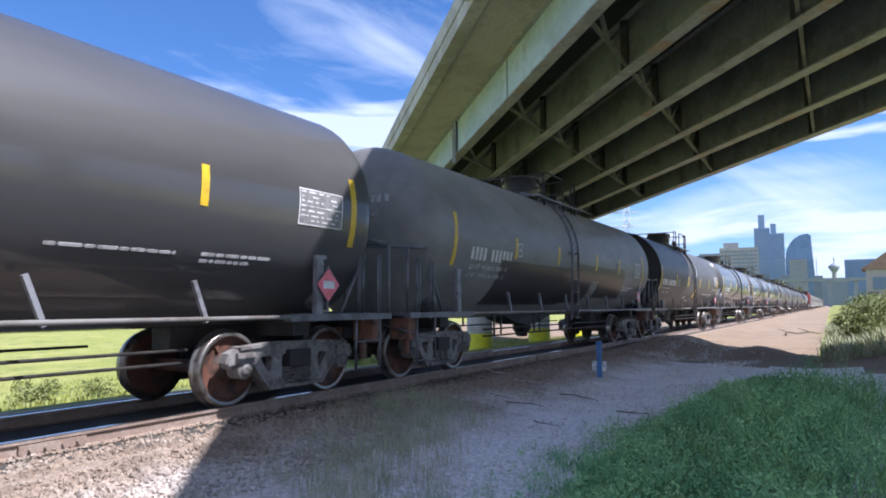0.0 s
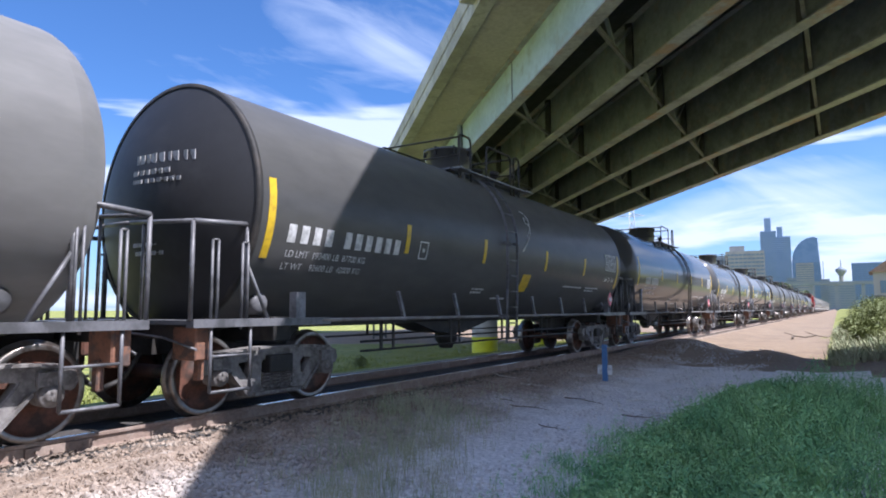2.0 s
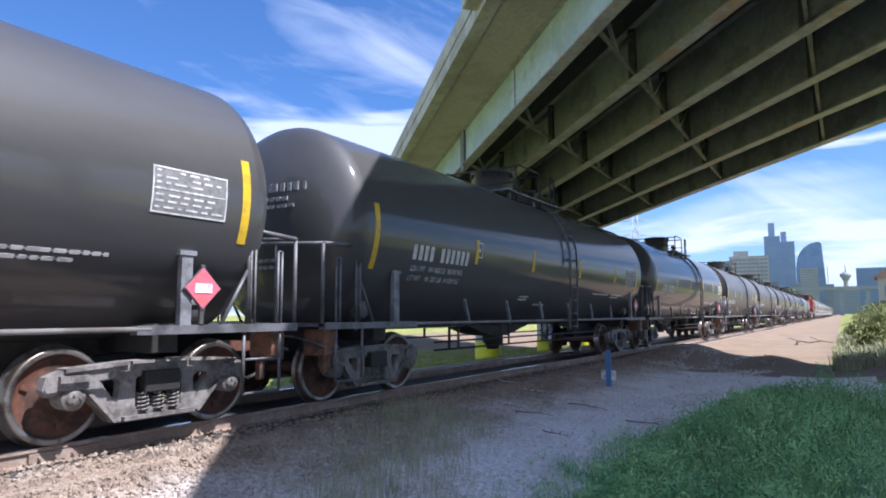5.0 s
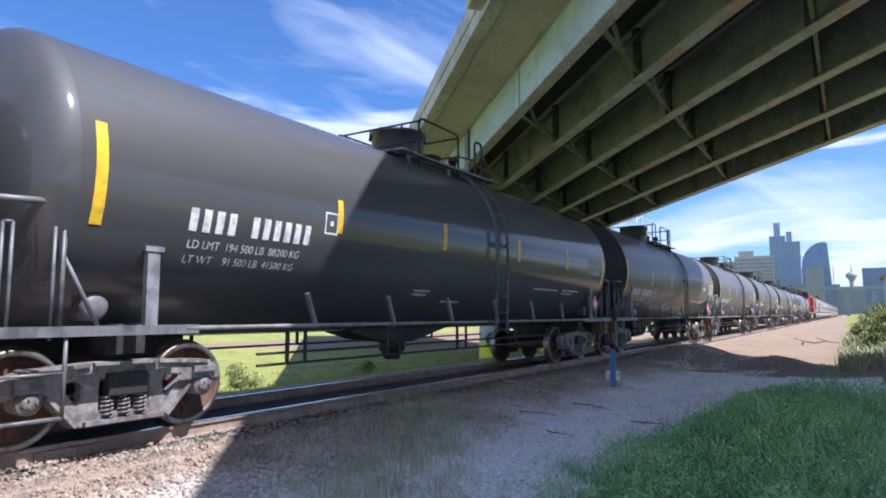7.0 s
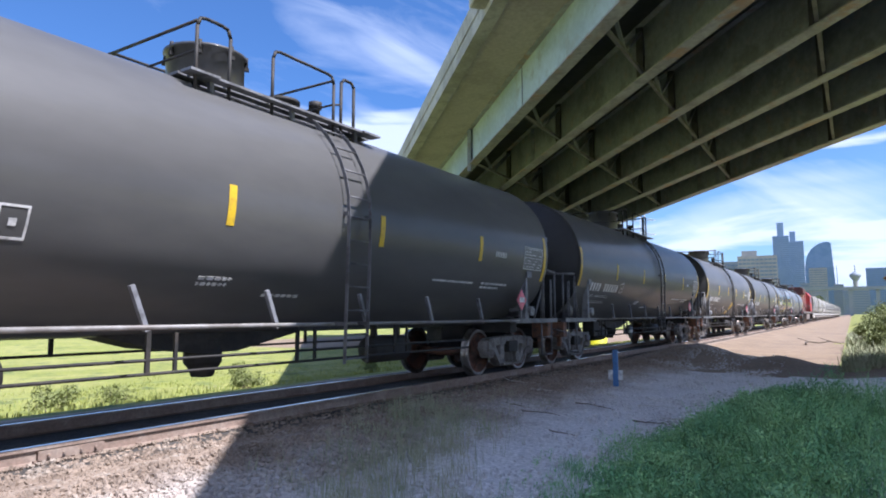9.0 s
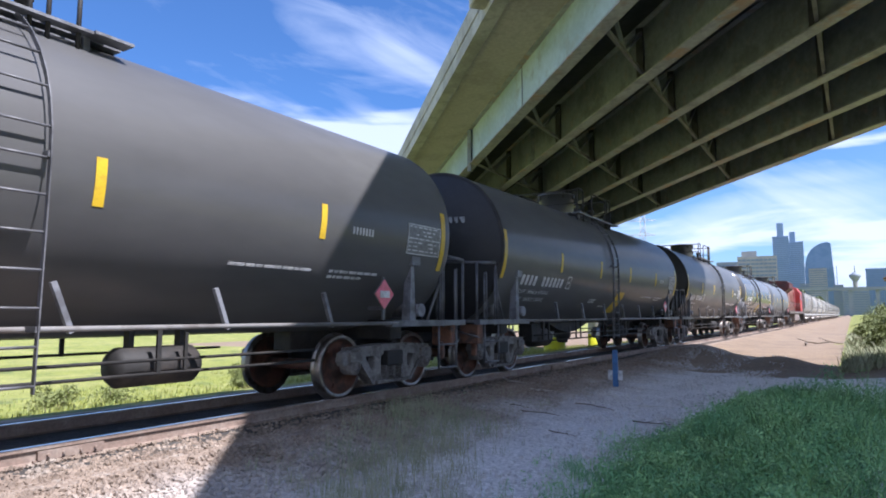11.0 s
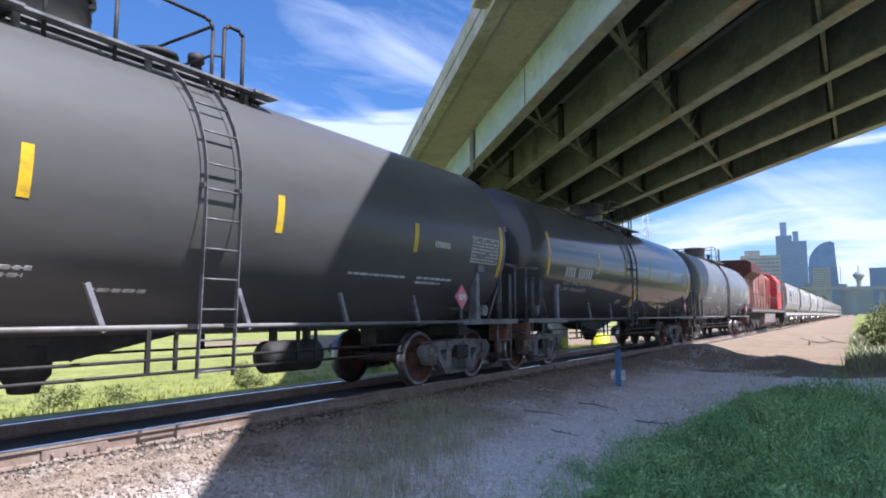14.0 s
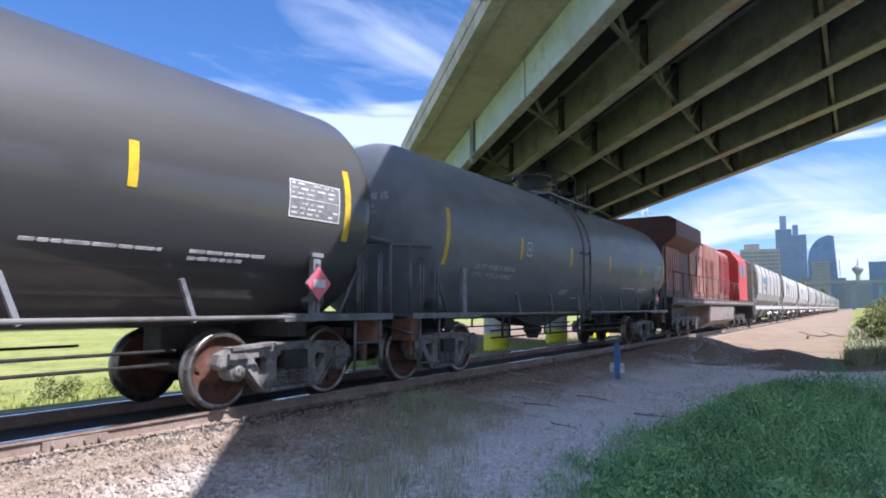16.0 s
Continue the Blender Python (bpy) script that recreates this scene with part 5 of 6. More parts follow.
# ---- covered hoppers ----
def build_hopper():
    ho = thing("covered_hopper", None, "pale grey ribbed covered grain hopper with dusty sides", "hopper wagon", "hopper wagons behind the locomotive")
    hl = 9.1
    bm = bmesh.new()
    prof = [(0.35, 0.85), (1.35, 1.75), (1.52, 2.2), (1.55, 3.6), (1.40, 4.15), (0.75, 4.45)]
    taper_box(bm, -7.9, 7.9, prof)
    for v in bm.verts:
        if abs(v.co.y) > 7 and v.co.z < 3.0:
            v.co.y *= 0.80 + 0.2 * (v.co.z - 0.85) / 2.15
    part("hopper_body", bm, M["hopper"], ho, "pale grey curved hopper body")
    for k in range(7):
        bm = bmesh.new()
        y = -7.5 + 2.5 * k
        lim = 1.0 if abs(y) < 6.3 else 0.0
        for sd in (-1, 1):
            quadbox(bm, (sd * 1.555, y, 2.9), (0.06, 0.10, 1.4))
            quadbox(bm, (sd * 1.49, y, 3.88), (0.06, 0.10, 0.6), Matrix.Rotation(-sd * 0.26, 3, "Y"))
            part("side_post", bm, M["hopper_rib"], ho)
            bm = bmesh.new()
        bm.free()
    for k in range(4):
        bm = bmesh.new()
        y = -5.2 + k * 3.46
        vs = []
        for hx, hy, z in ((1.2, 1.6, 1.75), (0.45, 0.45, 0.42)):
            for sx, sy in ((-1, -1), (1, -1), (1, 1), (-1, 1)):
                vs.append(bm.verts.new((sx * hx, y + sy * hy, z)))
        for i in range(4):
            bm.faces.new((vs[i], vs[(i + 1) % 4], vs[4 + (i + 1) % 4], vs[4 + i]))
        bm.faces.new(vs[4:])
        part("discharge_chute", bm, M["hopper_rib"], ho, "sloping discharge chute")
    bm = bmesh.new()
    for sd in (-1, 1):
        quadbox(bm, (sd * 1.45, 0, 1.22), (0.12, 17.2, 0.26))
    quadbox(bm, (0, 0, 0.92), (0.4, 17.6, 0.3))
    for sg in (-1, 1):
        quadbox(bm, (0, sg * 8.6, 1.12), (2.9, 0.14, 0.3))
        quadbox(bm, (0, sg * 8.95, 0.87), (0.24, 0.5, 0.26))
        for sd in (-1, 1):
            quadbox(bm, (sd * 1.35, sg * 8.55, 2.6), (0.07, 0.07, 3.0))
            quadbox(bm, (sd * 1.35, sg * 8.0, 2.0), (0.06, 1.3, 0.06), Matrix.Rotation(sg * 0.9, 3, "X"))
    part("sill_frame", bm, M["hopper_rib"], ho, "grey side sills and end posts")
    bm = bmesh.new()
    quadbox(bm, (0, 0, 4.52), (1.2, 16.6, 0.06))
    for k in range(10):
        rod(bm, (0, -7.2 + 1.6 * k, 4.4), (0, -7.2 + 1.6 * k, 4.62), 0.34, 16)
    part("roof_hatches", bm, M["hopper_rib"], ho, "round roof hatches and running board")
    bm = bmesh.new()
    quadbox(bm, (1.575, -3.0, 3.2), (0.01, 2.2, 0.36))
    quadbox(bm, (1.575, -3.0, 2.7), (0.01, 1.4, 0.16))
    part("lettering", bm, M["tower_blue"], ho, "faded dark lettering bars")
    for sg in (-1, 1):
        add_truck(ho, sg * 6.6)
    return ho, hl


# ---- place the train ----
SPEED = 10.083
GAP_Y = 8.144                    # where the first coupling stands at 0 s
LEN = {"rim": 16.094, "plain": 16.094, "dusty": 16.094}
CONSIST = [("plain", ""), ("plain", "stain"), ("dusty", "spec_plate"), ("plain", ""), ("plain", ""), ("plain", ""), ("rim", ""), ("rim", ""), ("rim", "yellow"), ("rim", ""),
           ("plain", "small_yellow"), ("plain", "")]
TRAIN = []                       # (object, distance of its middle behind the first coupling)


def make_train():
    base = {}
    for st in ("rim", "plain", "dusty"):
        base[st] = build_tank_car(st, LEN[st])
    pos = FIRST_GAP - LEN[CONSIST[0][0]]
    used = set()
    words = {"rim": "glossy black tank car with rimmed heads, dusty along the crown", "plain": "shiny black tank car with white stencils and welded heads",
             "dusty": "dusty dark grey tank car with a weathered shell"}
    extra = {"yellow": "black tank car with a large slanting yellow patch", "small_yellow": "shiny black tank car with a small yellow patch",
             "stain": "dusty grey tank car with a dark clean patch"}
    cars = []
    for i, (st, spec) in enumerate(CONSIST):
        ob, hl, cyl = base[st]
        if st in used:
            ob = copy_thing(ob, Matrix.Identity(4))
        used.add(st)
        cars.append((ob, hl, cyl, st, spec, pos + LEN[st] / 2))
        pos += LEN[st]
    for i, (ob, hl, cyl, st, spec, c) in enumerate(cars):
        if i in (1, 11):                         # a dusty coat, and a flat blue-grey one
            for o in ob.children:
                if o.name.startswith(("tank_shell", "tank_head")):
                    o.material_slots[0].link = "OBJECT"
                    o.material_slots[0].material = M["tank_d" if i == 11 else "tank_pale"]
        tagged(ob, "dusty blue-grey tank car coupled before the red locomotive" if i == 11 else extra.get(spec, words[st]), "tank car", "tank cars of the train")
        add_markings(ob, hl, cyl, 11 + i, st, SIDE_MARKS[i], spec)
        TRAIN.append((ob, c))
    lo, hl = build_loco()
    TRAIN.append((lo, pos + hl))
    pos += 2 * hl
    ho, hl = build_hopper()
    for k in range(12):
        TRAIN.append((ho if k == 0 else copy_thing(ho, Matrix.Identity(4)), pos + hl))
        pos += 2 * hl


FIRST_GAP = 0.0


# ---- distance ----
def tower(name, az, dist, width, height, material, label, floors=18, bays=6, cap=None, slope=0.0, depth=None):
    """A far block at a compass angle, facing the camera."""
    a = radians(az)
    m = pose(dist * math.sin(a), dist * math.cos(a), -6, 0, 0, -az)
    t = thing("office_tower", m, label, "tower")
    depth = depth or width * 0.8
    bm = bmesh.new()
    quadbox(bm, (0, 0, height / 2), (width, depth, height))
    if slope:                                        # a blade with a curved shoulder
        bm.clear()
        top = [(-0.5, height - slope)] + [(-0.5 + 0.75 * (1 - math.cos(k / 8 * math.pi / 2)), height - slope * (1 - math.sin(k / 8 * math.pi / 2))) for k in range(1, 9)] + [(0.36, height - 4)]
        ring = [(-0.5, 0)] + top + [(0.5, 0)]
        f = [bm.verts.new((x * width, -depth / 2, z)) for x, z in ring]
        g = [bm.verts.new((x * width, depth / 2, z)) for x, z in ring]
        bm.faces.new(f)
        bm.faces.new(list(reversed(g)))
        for i in range(len(ring)):
            j = (i + 1) % len(ring)
            bm.faces.new((f[i], f[j], g[j], g[i]))
    wall = part("wall", bm, material, t)
    fh = (height - slope) / floors
    bm = bmesh.new()
    quadbox(bm, (0, -depth / 2 - 0.2, 0), (width * (0.84 if slope else 0.96), 0.5, fh * 0.42))
    band = finish("window_band", bm, M["window_dark"])
    for f in range(1, floors):
        shared("window_band", band, t, pose(0, 0, fh * f), "dark ribbon window")
    bm = bmesh.new()
    for b in range(bays + 1):
        quadbox(bm, (-width / 2 + width * b / bays, -depth / 2 - 0.5, (height - slope) / 2), (width * 0.02, 0.6, height - slope))
    part("mullion", bm, material, t)
    if cap:
        for cx, cw, ch in cap:
            bm = bmesh.new()
            quadbox(bm, (cx * width, 0, height + ch / 2), (cw * width, depth * 0.6, ch))
            part("roof_block", bm, material, t)
    return t


def make_skyline():
    D = 1900.0
    px = lambda n: D * n / 1130.0 * 0.88

    def t(az, k, w, h, m, label, floors, bays, cap=None, slope=0.0):
        tower("t", az, D * k, px(w) * k, px(h) * k, M[m], label, floors, bays, [(a, b, px(c) * k) for a, b, c in cap] if cap else None, px(slope) * k)

    t(-6.25, 0.8, 62, 109, "tower_pale", "pale concrete office block with ribbon windows", 16, 9, [(-0.2, 0.4, 10)])
    t(-8.2, 0.85, 46, 100, "tower_grey", "grey mid-rise office block with flat roof", 15, 6)
    t(-5.35, 0.9, 12, 98, "tower_grey", "narrow grey office slab behind the block", 18, 3)
    t(-4.50, 1.0, 25, 143, "glassy", "blue glass skyscraper with a slim crown", 40, 5, [(0.0, 0.42, 24)])
    t(-3.50, 1.01, 25, 132, "glassy", "blue glass skyscraper with a slim crown", 38, 5, [(-0.15, 0.36, 18)])
    t(-1.85, 1.02, 46, 128, "tower_blue", "tall blue glass tower with a slanting roof", 36, 6, None, 42)
    t(-2.05, 0.7, 26, 86, "tower_pale", "pale slender apartment tower with dark windows", 22, 4)
    t(-2.95, 0.75, 16, 60, "tower_grey", "grey mid-rise office block with flat roof", 14, 4)
    t(-0.75, 0.9, 14, 56, "tower_grey", "grey slab tower with ribbon windows", 20, 4)
    t(0.35, 0.7, 36, 48, "tower_grey", "low grey office block below the observation tower", 12, 5, [(0.0, 0.7, 4)])
    t(2.0, 0.8, 42, 82, "tower_blue", "dark blue glass office tower with bands", 22, 6)
    t(3.9, 0.7, 50, 60, "tower_grey", "grey office block with ribbon windows", 14, 6)
    # observation tower
    a = radians(0.35)
    ob = thing("observation_tower", pose(D * math.sin(a), D * math.cos(a), -6, 0, 0, -0.35), "slender concrete observation tower with a flared pod", "tower")
    h = px(76)
    bm = bmesh.new()
    lathe(bm, [(px(5.5), 0), (px(3.6), h * 0.5), (px(3.6), h * 0.80)], 20, "z")
    part("shaft", bm, M["tower_pale"], ob)
    bm = bmesh.new()
    lathe(bm, [(px(3.6), h * 0.80), (px(8.5), h * 0.90), (px(8.5), h * 0.95), (px(5), h * 0.97), (px(4), h), (0, h)], 24, "z")
    part("pod", bm, M["tower_grey"], ob, "flared grey viewing pod")
    bm = bmesh.new()
    rod(bm, (0, 0, h), (0, 0, h + px(12)), px(0.8), 6)
    part("mast", bm, M["tower_grey"], ob)


def make_viaduct():
    vd = thing("viaduct", pose(0, 640, 0), "low grey concrete road viaduct across the distance", "bridge")
    bm = bmesh.new()
    quadbox(bm, (10, 0, 23), (110, 10, 2.4))
    part("deck", bm, M["tower_grey"], vd)
    for k in range(6):
        bm = bmesh.new()
        quadbox(bm, (-38 + 19 * k, 0, 10.5), (2.6, 5, 24))
        part("column", bm, M["tower_grey"], vd)


def make_shed():
    a = radians(3.1)
    d = 95.0
    sh = thing("trackside_building", pose(d * math.sin(a), d * math.cos(a), ground_z(5, 95) - 0.2, 0, 0, -3), "grey trackside building with a brown pitched roof", "building")
    bm = bmesh.new()
    quadbox(bm, (2.0, 4, 2.6), (6.5, 8, 5.2))
    part("wall", bm, M["tower_pale"], sh)
    bm = bmesh.new()
    for x, z in ((-1.6, 5.2),):
        vs = [bm.verts.new(v) for v in ((-1.7, -0.4, 5.2), (5.7, -0.4, 5.2), (2.0, -0.4, 8.0), (-1.7, 8.4, 5.2), (5.7, 8.4, 5.2), (2.0, 8.4, 8.0))]
        for f in ((0, 1, 2), (5, 4, 3), (0, 3, 4, 1), (1, 4, 5, 2), (2, 5, 3, 0)):
            bm.faces.new([vs[i] for i in f])
    part("roof", bm, M["roof_brown"], sh, "brown pitched roof")
    for x in (0.2, 3.4):
        bm = bmesh.new()
        quadbox(bm, (x, -0.05, 3.4), (1.5, 0.14, 1.5))
        part("window", bm, M["window_dark"], sh)
    bm = bmesh.new()
    quadbox(bm, (-0.6, -0.05, 1.2), (1.2, 0.14, 2.3))
    part("door", bm, M["rail_steel"], sh)


def make_pylon():
    dist = 420.0
    a = radians(-15.0)
    ob = thing("power_pylon", pose(dist * math.sin(a), dist * math.cos(a), -2, 0, 0, 15), "grey lattice power pylon with three crossarms", "pylon")
    h = 66.0
    for sx in (-1, 1):
        for sy in (-1, 1):
            bm = bmesh.new()
            tube(bm, [(sx * 5, sy * 5, 0), (sx * 2.2, sy * 2.2, h * 0.55), (sx * 1.4, sy * 1.4, h)], 0.22, 5)
            part("leg", bm, M["pylon"], ob)
    bm = bmesh.new()
    n = 11
    hw = lambda z: 5 - 2.8 * z / (h * 0.55) if z < h * 0.55 else 2.2 - 0.8 * (z - h * 0.55) / (h * 0.45)
    for k in range(n):
        z0, z1 = h * k / n, h * (k + 1) / n
        for sy in (-1, 1):
            rod(bm, (-hw(z0), sy * hw(z0), z0), (hw(z1), sy * hw(z1), z1), 0.13, 4)
            rod(bm, (hw(z0), sy * hw(z0), z0), (-hw(z1), sy * hw(z1), z1), 0.13, 4)
    part("lattice", bm, M["pylon"], ob)
    for z in (h * 0.66, h * 0.8, h * 0.94):
        bm = bmesh.new()
        for sy in (-1, 1):
            tube(bm, [(-8, 0, z), (0, sy * 1.4, z + 1.6), (8, 0, z), (0, sy * 1.4, z - 0.2), (-8, 0, z)], 0.15, 4)
        part("crossarm", bm, M["pylon"], ob)


# ---- plants ----
def blades(bm, cx, cy, n, h, spread, rng, wide=0.012, base=None, lean=0.5):
    for _ in range(n):
        a, r = rng.uniform(0, 6.283), spread * math.sqrt(rng.random())
        x, y = cx + r * math.cos(a), cy + r * math.sin(a)
        z = ground_z(x, y) if base is None else base
        hh = h * rng.uniform(0.5, 1.15)
        d = rng.uniform(0, 6.283)
        l = lean * hh * rng.uniform(0.2, 1.0)
        dx, dy = math.cos(d), math.sin(d)
        sx, sy = -dy * wide, dx * wide
        p0 = bm.verts.new((x - sx, y - sy, z))
        p1 = bm.verts.new((x + sx, y + sy, z))
        p2 = bm.verts.new((x + dx * l * 0.35 + sx * 0.8, y + dy * l * 0.35 + sy * 0.8, z + hh * 0.6))
        p3 = bm.verts.new((x + dx * l * 0.35 - sx * 0.8, y + dy * l * 0.35 - sy * 0.8, z + hh * 0.6))
        p4 = bm.verts.new((x + dx * l, y + dy * l, z + hh))
        bm.faces.new((p0, p1, p2, p3))
        bm.faces.new((p3, p2, p4))


def leafy(bm, c, r, n, size, rng, squash=0.8):
    """A clump of many small leaves."""
    for _ in range(n):
        d = Vector((rng.gauss(0, 1), rng.gauss(0, 1), rng.gauss(0, 1))).normalized()
        p = Vector(c) + Vector((d.x, d.y, d.z * squash)) * r * rng.uniform(0.55, 1.05)
        q = Euler((rng.uniform(-1.2, 1.2), rng.uniform(-1.2, 1.2), rng.uniform(0, 6.28))).to_matrix()
        s = size * rng.uniform(0.6, 1.3)
        vs = [bm.verts.new(p + q @ Vector(v)) for v in ((-s, 0, 0), (0, -s * 0.45, 0.1 * s), (s, 0, 0), (0, s * 0.45, 0.1 * s))]
        bm.faces.new(vs)


def shrub(x, y, h, r, rng, leafm="leaf", label="low green shrub in full leaf", n=9, leaves=260, size=0.06, name="shrub"):
    sh = thing(name, pose(x, y, ground_z(x, y) - 0.03), label, "shrub")
    bm = bmesh.new()
    tips = []
    for k in range(n):
        a = rng.uniform(0, 6.28)
        rr = r * rng.uniform(0.15, 0.8)
        tip = (rr * math.cos(a), rr * math.sin(a), h * rng.uniform(0.4, 0.85))
        rod(bm, (0.05 * math.cos(a), 0.05 * math.sin(a), 0), tip, 0.018 * h, 5, 0.006)
        tips.append(tip)
    part("stem", bm, M["bark"], sh)
    bm = bmesh.new()
    for t in tips:
        leafy(bm, t, r * rng.uniform(0.28, 0.5), leaves, size, rng)
    part("crown", bm, M[leafm], sh, fix=False)
    return sh


def tree(x, y, h, rng, leaves=420, size=0.62):
    z = ground_z(x, y) - 0.1
    tr = thing("tree", pose(x, y, z), "broad green deciduous tree in summer leaf", "tree", "trees along the horizon")
    bm = bmesh.new()
    rod(bm, (0, 0, 0), (0, 0, h * 0.45), 0.045 * h, 8, 0.028 * h)
    tips = []
    for k in range(8):
        a = k * 0.785 + rng.uniform(-0.3, 0.3)
        rr = h * rng.uniform(0.12, 0.30)
        tip = (rr * math.cos(a), rr * math.sin(a), h * rng.uniform(0.5, 0.92))
        rod(bm, (0, 0, h * rng.uniform(0.25, 0.45)), tip, 0.016 * h, 5, 0.006 * h)
        tips.append(tip)
    part("trunk", bm, M["bark"], tr)
    bm = bmesh.new()
    for t in tips:
        leafy(bm, t, h * rng.uniform(0.13, 0.22), leaves, size, rng)
    part("crown", bm, M["leaf_far"], tr, fix=False)


def make_plants():
    rng = random.Random(5)
    # soft green weeds and grass in the bridge's shade
    def weed_edge(y):
        return -1.88 + 0.16 * max(0.0, 6.5 - y) * 0.5 + 0.32 * noise.noise(Vector((0.2, y * 0.6, 3))) + 0.20 * noise.noise(Vector((0.7, y * 2.3, 9)))

    def weed_height(x, y):
        e = min(1.0, max(0.0, (x - weed_edge(y)) / 0.9))
        return (0.08 + 0.42 * e) * (0.50 + 1.15 * max(-0.35, noise.noise(Vector((x * 1.5, y * 1.1, 1))) + 0.35 * noise.noise(Vector((x * 4, y * 3.2, 6)))))

    bm = bmesh.new()
    for k in range(1100):
        y = rng.uniform(3.8, 13.4)
        x = weed_edge(y) - 0.05 + abs(rng.gauss(0, 1.3))
        if x > 3.6:
            continue
        blades(bm, x, y, 16, (0.10 + weed_height(x, y)) * rng.uniform(0.7, 1.2), 0.16 + 0.1 * rng.random(), rng, 0.004 + 0.003 * (y > 8), lean=1.1)
    tagged(part("tall_grass", bm, M["blade"], fix=False), "soft tall green grass in the shade", "grass", kind="stuff")
    bm = bmesh.new()
    for k in range(4200):
        y = rng.uniform(3.9, 13.4)
        x = weed_edge(y) + abs(rng.gauss(0, 1.35))
        if x > 3.4:
            continue
        h = weed_height(x, y)
        leafy(bm, (x, y, ground_z(x, y) + 0.05 + h * rng.random() ** 0.6), rng.uniform(0.07, 0.15), 26, 0.017, rng, 1.1)
    tagged(part("leafy_weeds", bm, M["weed"], fix=False), "soft leafy green weeds among the grass", "weeds", kind="stuff")
    bm = bmesh.new()
    for k in range(34):
        y0 = rng.uniform(4.4, 13.0)
        x0 = weed_edge(y0) + 0.25 + abs(rng.gauss(0, 1.1))
        top = weed_height(x0, y0) + rng.uniform(0.06, 0.20)
        for j in range(14):
            x, y = x0 + rng.gauss(0, 0.16), y0 + rng.gauss(0, 0.16)
            leafy(bm, (x, y, ground_z(x, y) + top * rng.uniform(0.45, 1.0)), rng.uniform(0.05, 0.10), 26, 0.016, rng, 1.2)
        blades(bm, x0, y0, 12, top * 1.15, 0.2, rng, 0.0035, lean=0.6)
    tagged(part("tall_weeds", bm, M["weed_light"], fix=False), "taller feathery light green weed clumps", "weeds", kind="stuff")
    bm = bmesh.new()
    for k in range(260):
        y = rng.uniform(4.2, 9.0)
        x = weed_edge(y) - abs(rng.gauss(0, 0.28))
        leafy(bm, (x, y, ground_z(x, y) + rng.uniform(0.02, 0.10)), rng.uniform(0.05, 0.10), 18, 0.014, rng, 0.9)
        blades(bm, x, y, 5, rng.uniform(0.08, 0.2), 0.1, rng, 0.003, lean=0.8)
    tagged(part("edge_weeds", bm, M["weed"], fix=False), "thin low green weeds at the edge of the gravel", "weeds", kind="stuff")
    # sparse dry weeds in front
    bm = bmesh.new()
    for k in range(420):
        y = rng.uniform(3.9, 8.2)
        x = -3.35 - 0.42 * (y - 4) + rng.gauss(0, 0.45)
        blades(bm, x, y, 9, rng.uniform(0.08, 0.36), 0.12, rng, 0.0022, lean=0.7)
    for k in range(90):
        y = rng.uniform(3.6, 10.5)
        x = -2.3 - 0.28 * (y - 3) - rng.random() * 2.2
        blades(bm, x, y, 5, rng.uniform(0.06, 0.22), 0.12, rng, 0.0028, lean=0.7)
    tagged(part("dry_weeds", bm, M["blade_dry"], fix=False), "sparse dry weeds on the gravel", "weeds", kind="stuff")
    # rank weeds on the bank
    bm = bmesh.new()
    for k in range(900):
        y = 20 + 34 * rng.random() ** 1.3
        x = -0.15 + abs(rng.gauss(0, 1.3))
        blades(bm, x, y, 12, rng.uniform(0.15, 0.45), 0.3, rng, 0.014, lean=0.8)
    tagged(part("bank_weeds", bm, M["blade_dry"], fix=False), "rank grey-green weeds on the bank", "weeds", kind="stuff")
    # field beyond the track
    bm = bmesh.new()
    for k in range(2600):
        y = rng.uniform(2.0, 45.0)
        x = -10.9 - abs(rng.gauss(0, 4.5))
        blades(bm, x, y, 9, rng.uniform(0.05, 0.15), 0.35, rng, 0.012)
    tagged(part("field_grass", bm, M["blade_field"], fix=False), "sunlit yellow-green field grass", "grass", kind="stuff")
    for x, y, h in ((-12.5, 6.2, 0.6), (-13.5, 8.0, 0.7), (-12.2, 10.6, 0.5), (-14.6, 12.5, 0.8), (-13.0, 16.0, 0.6)):
        shrub(x, y, h, h * 0.9, rng, n=6, leaves=160, size=0.035, label="small green weed bush in the sunny field", name="weed_bush")
    # bank of shrubs beside the dirt road
    for x, y, h, r in ((0.7, 26, 0.7, 0.8), (0.9, 30, 0.8, 0.9), (0.5, 35, 0.8, 0.9), (0.8, 41, 0.9, 1.0), (0.6, 47, 0.9, 1.0), (1.9, 33, 1.5, 1.3), (2.5, 29, 1.5, 1.3), (1.6, 38, 1.4, 1.3), (1.9, 45, 1.7, 1.5), (3.2, 36, 1.8, 1.6), (3.0, 25, 1.2, 1.2), (2.2, 22, 0.8, 0.9), (1.5, 52, 1.4, 1.4), (2.4, 60, 1.8, 1.8)):
        shrub(x + 0.35, y, h * 0.78, r * 0.95, rng, n=12, leaves=240, size=0.055)
    for k in range(16):
        x = -75 + 4.2 * k + rng.uniform(-2, 2)
        y = 330 + rng.uniform(-30, 60)
        tree(x, y, rng.uniform(9, 15), rng)


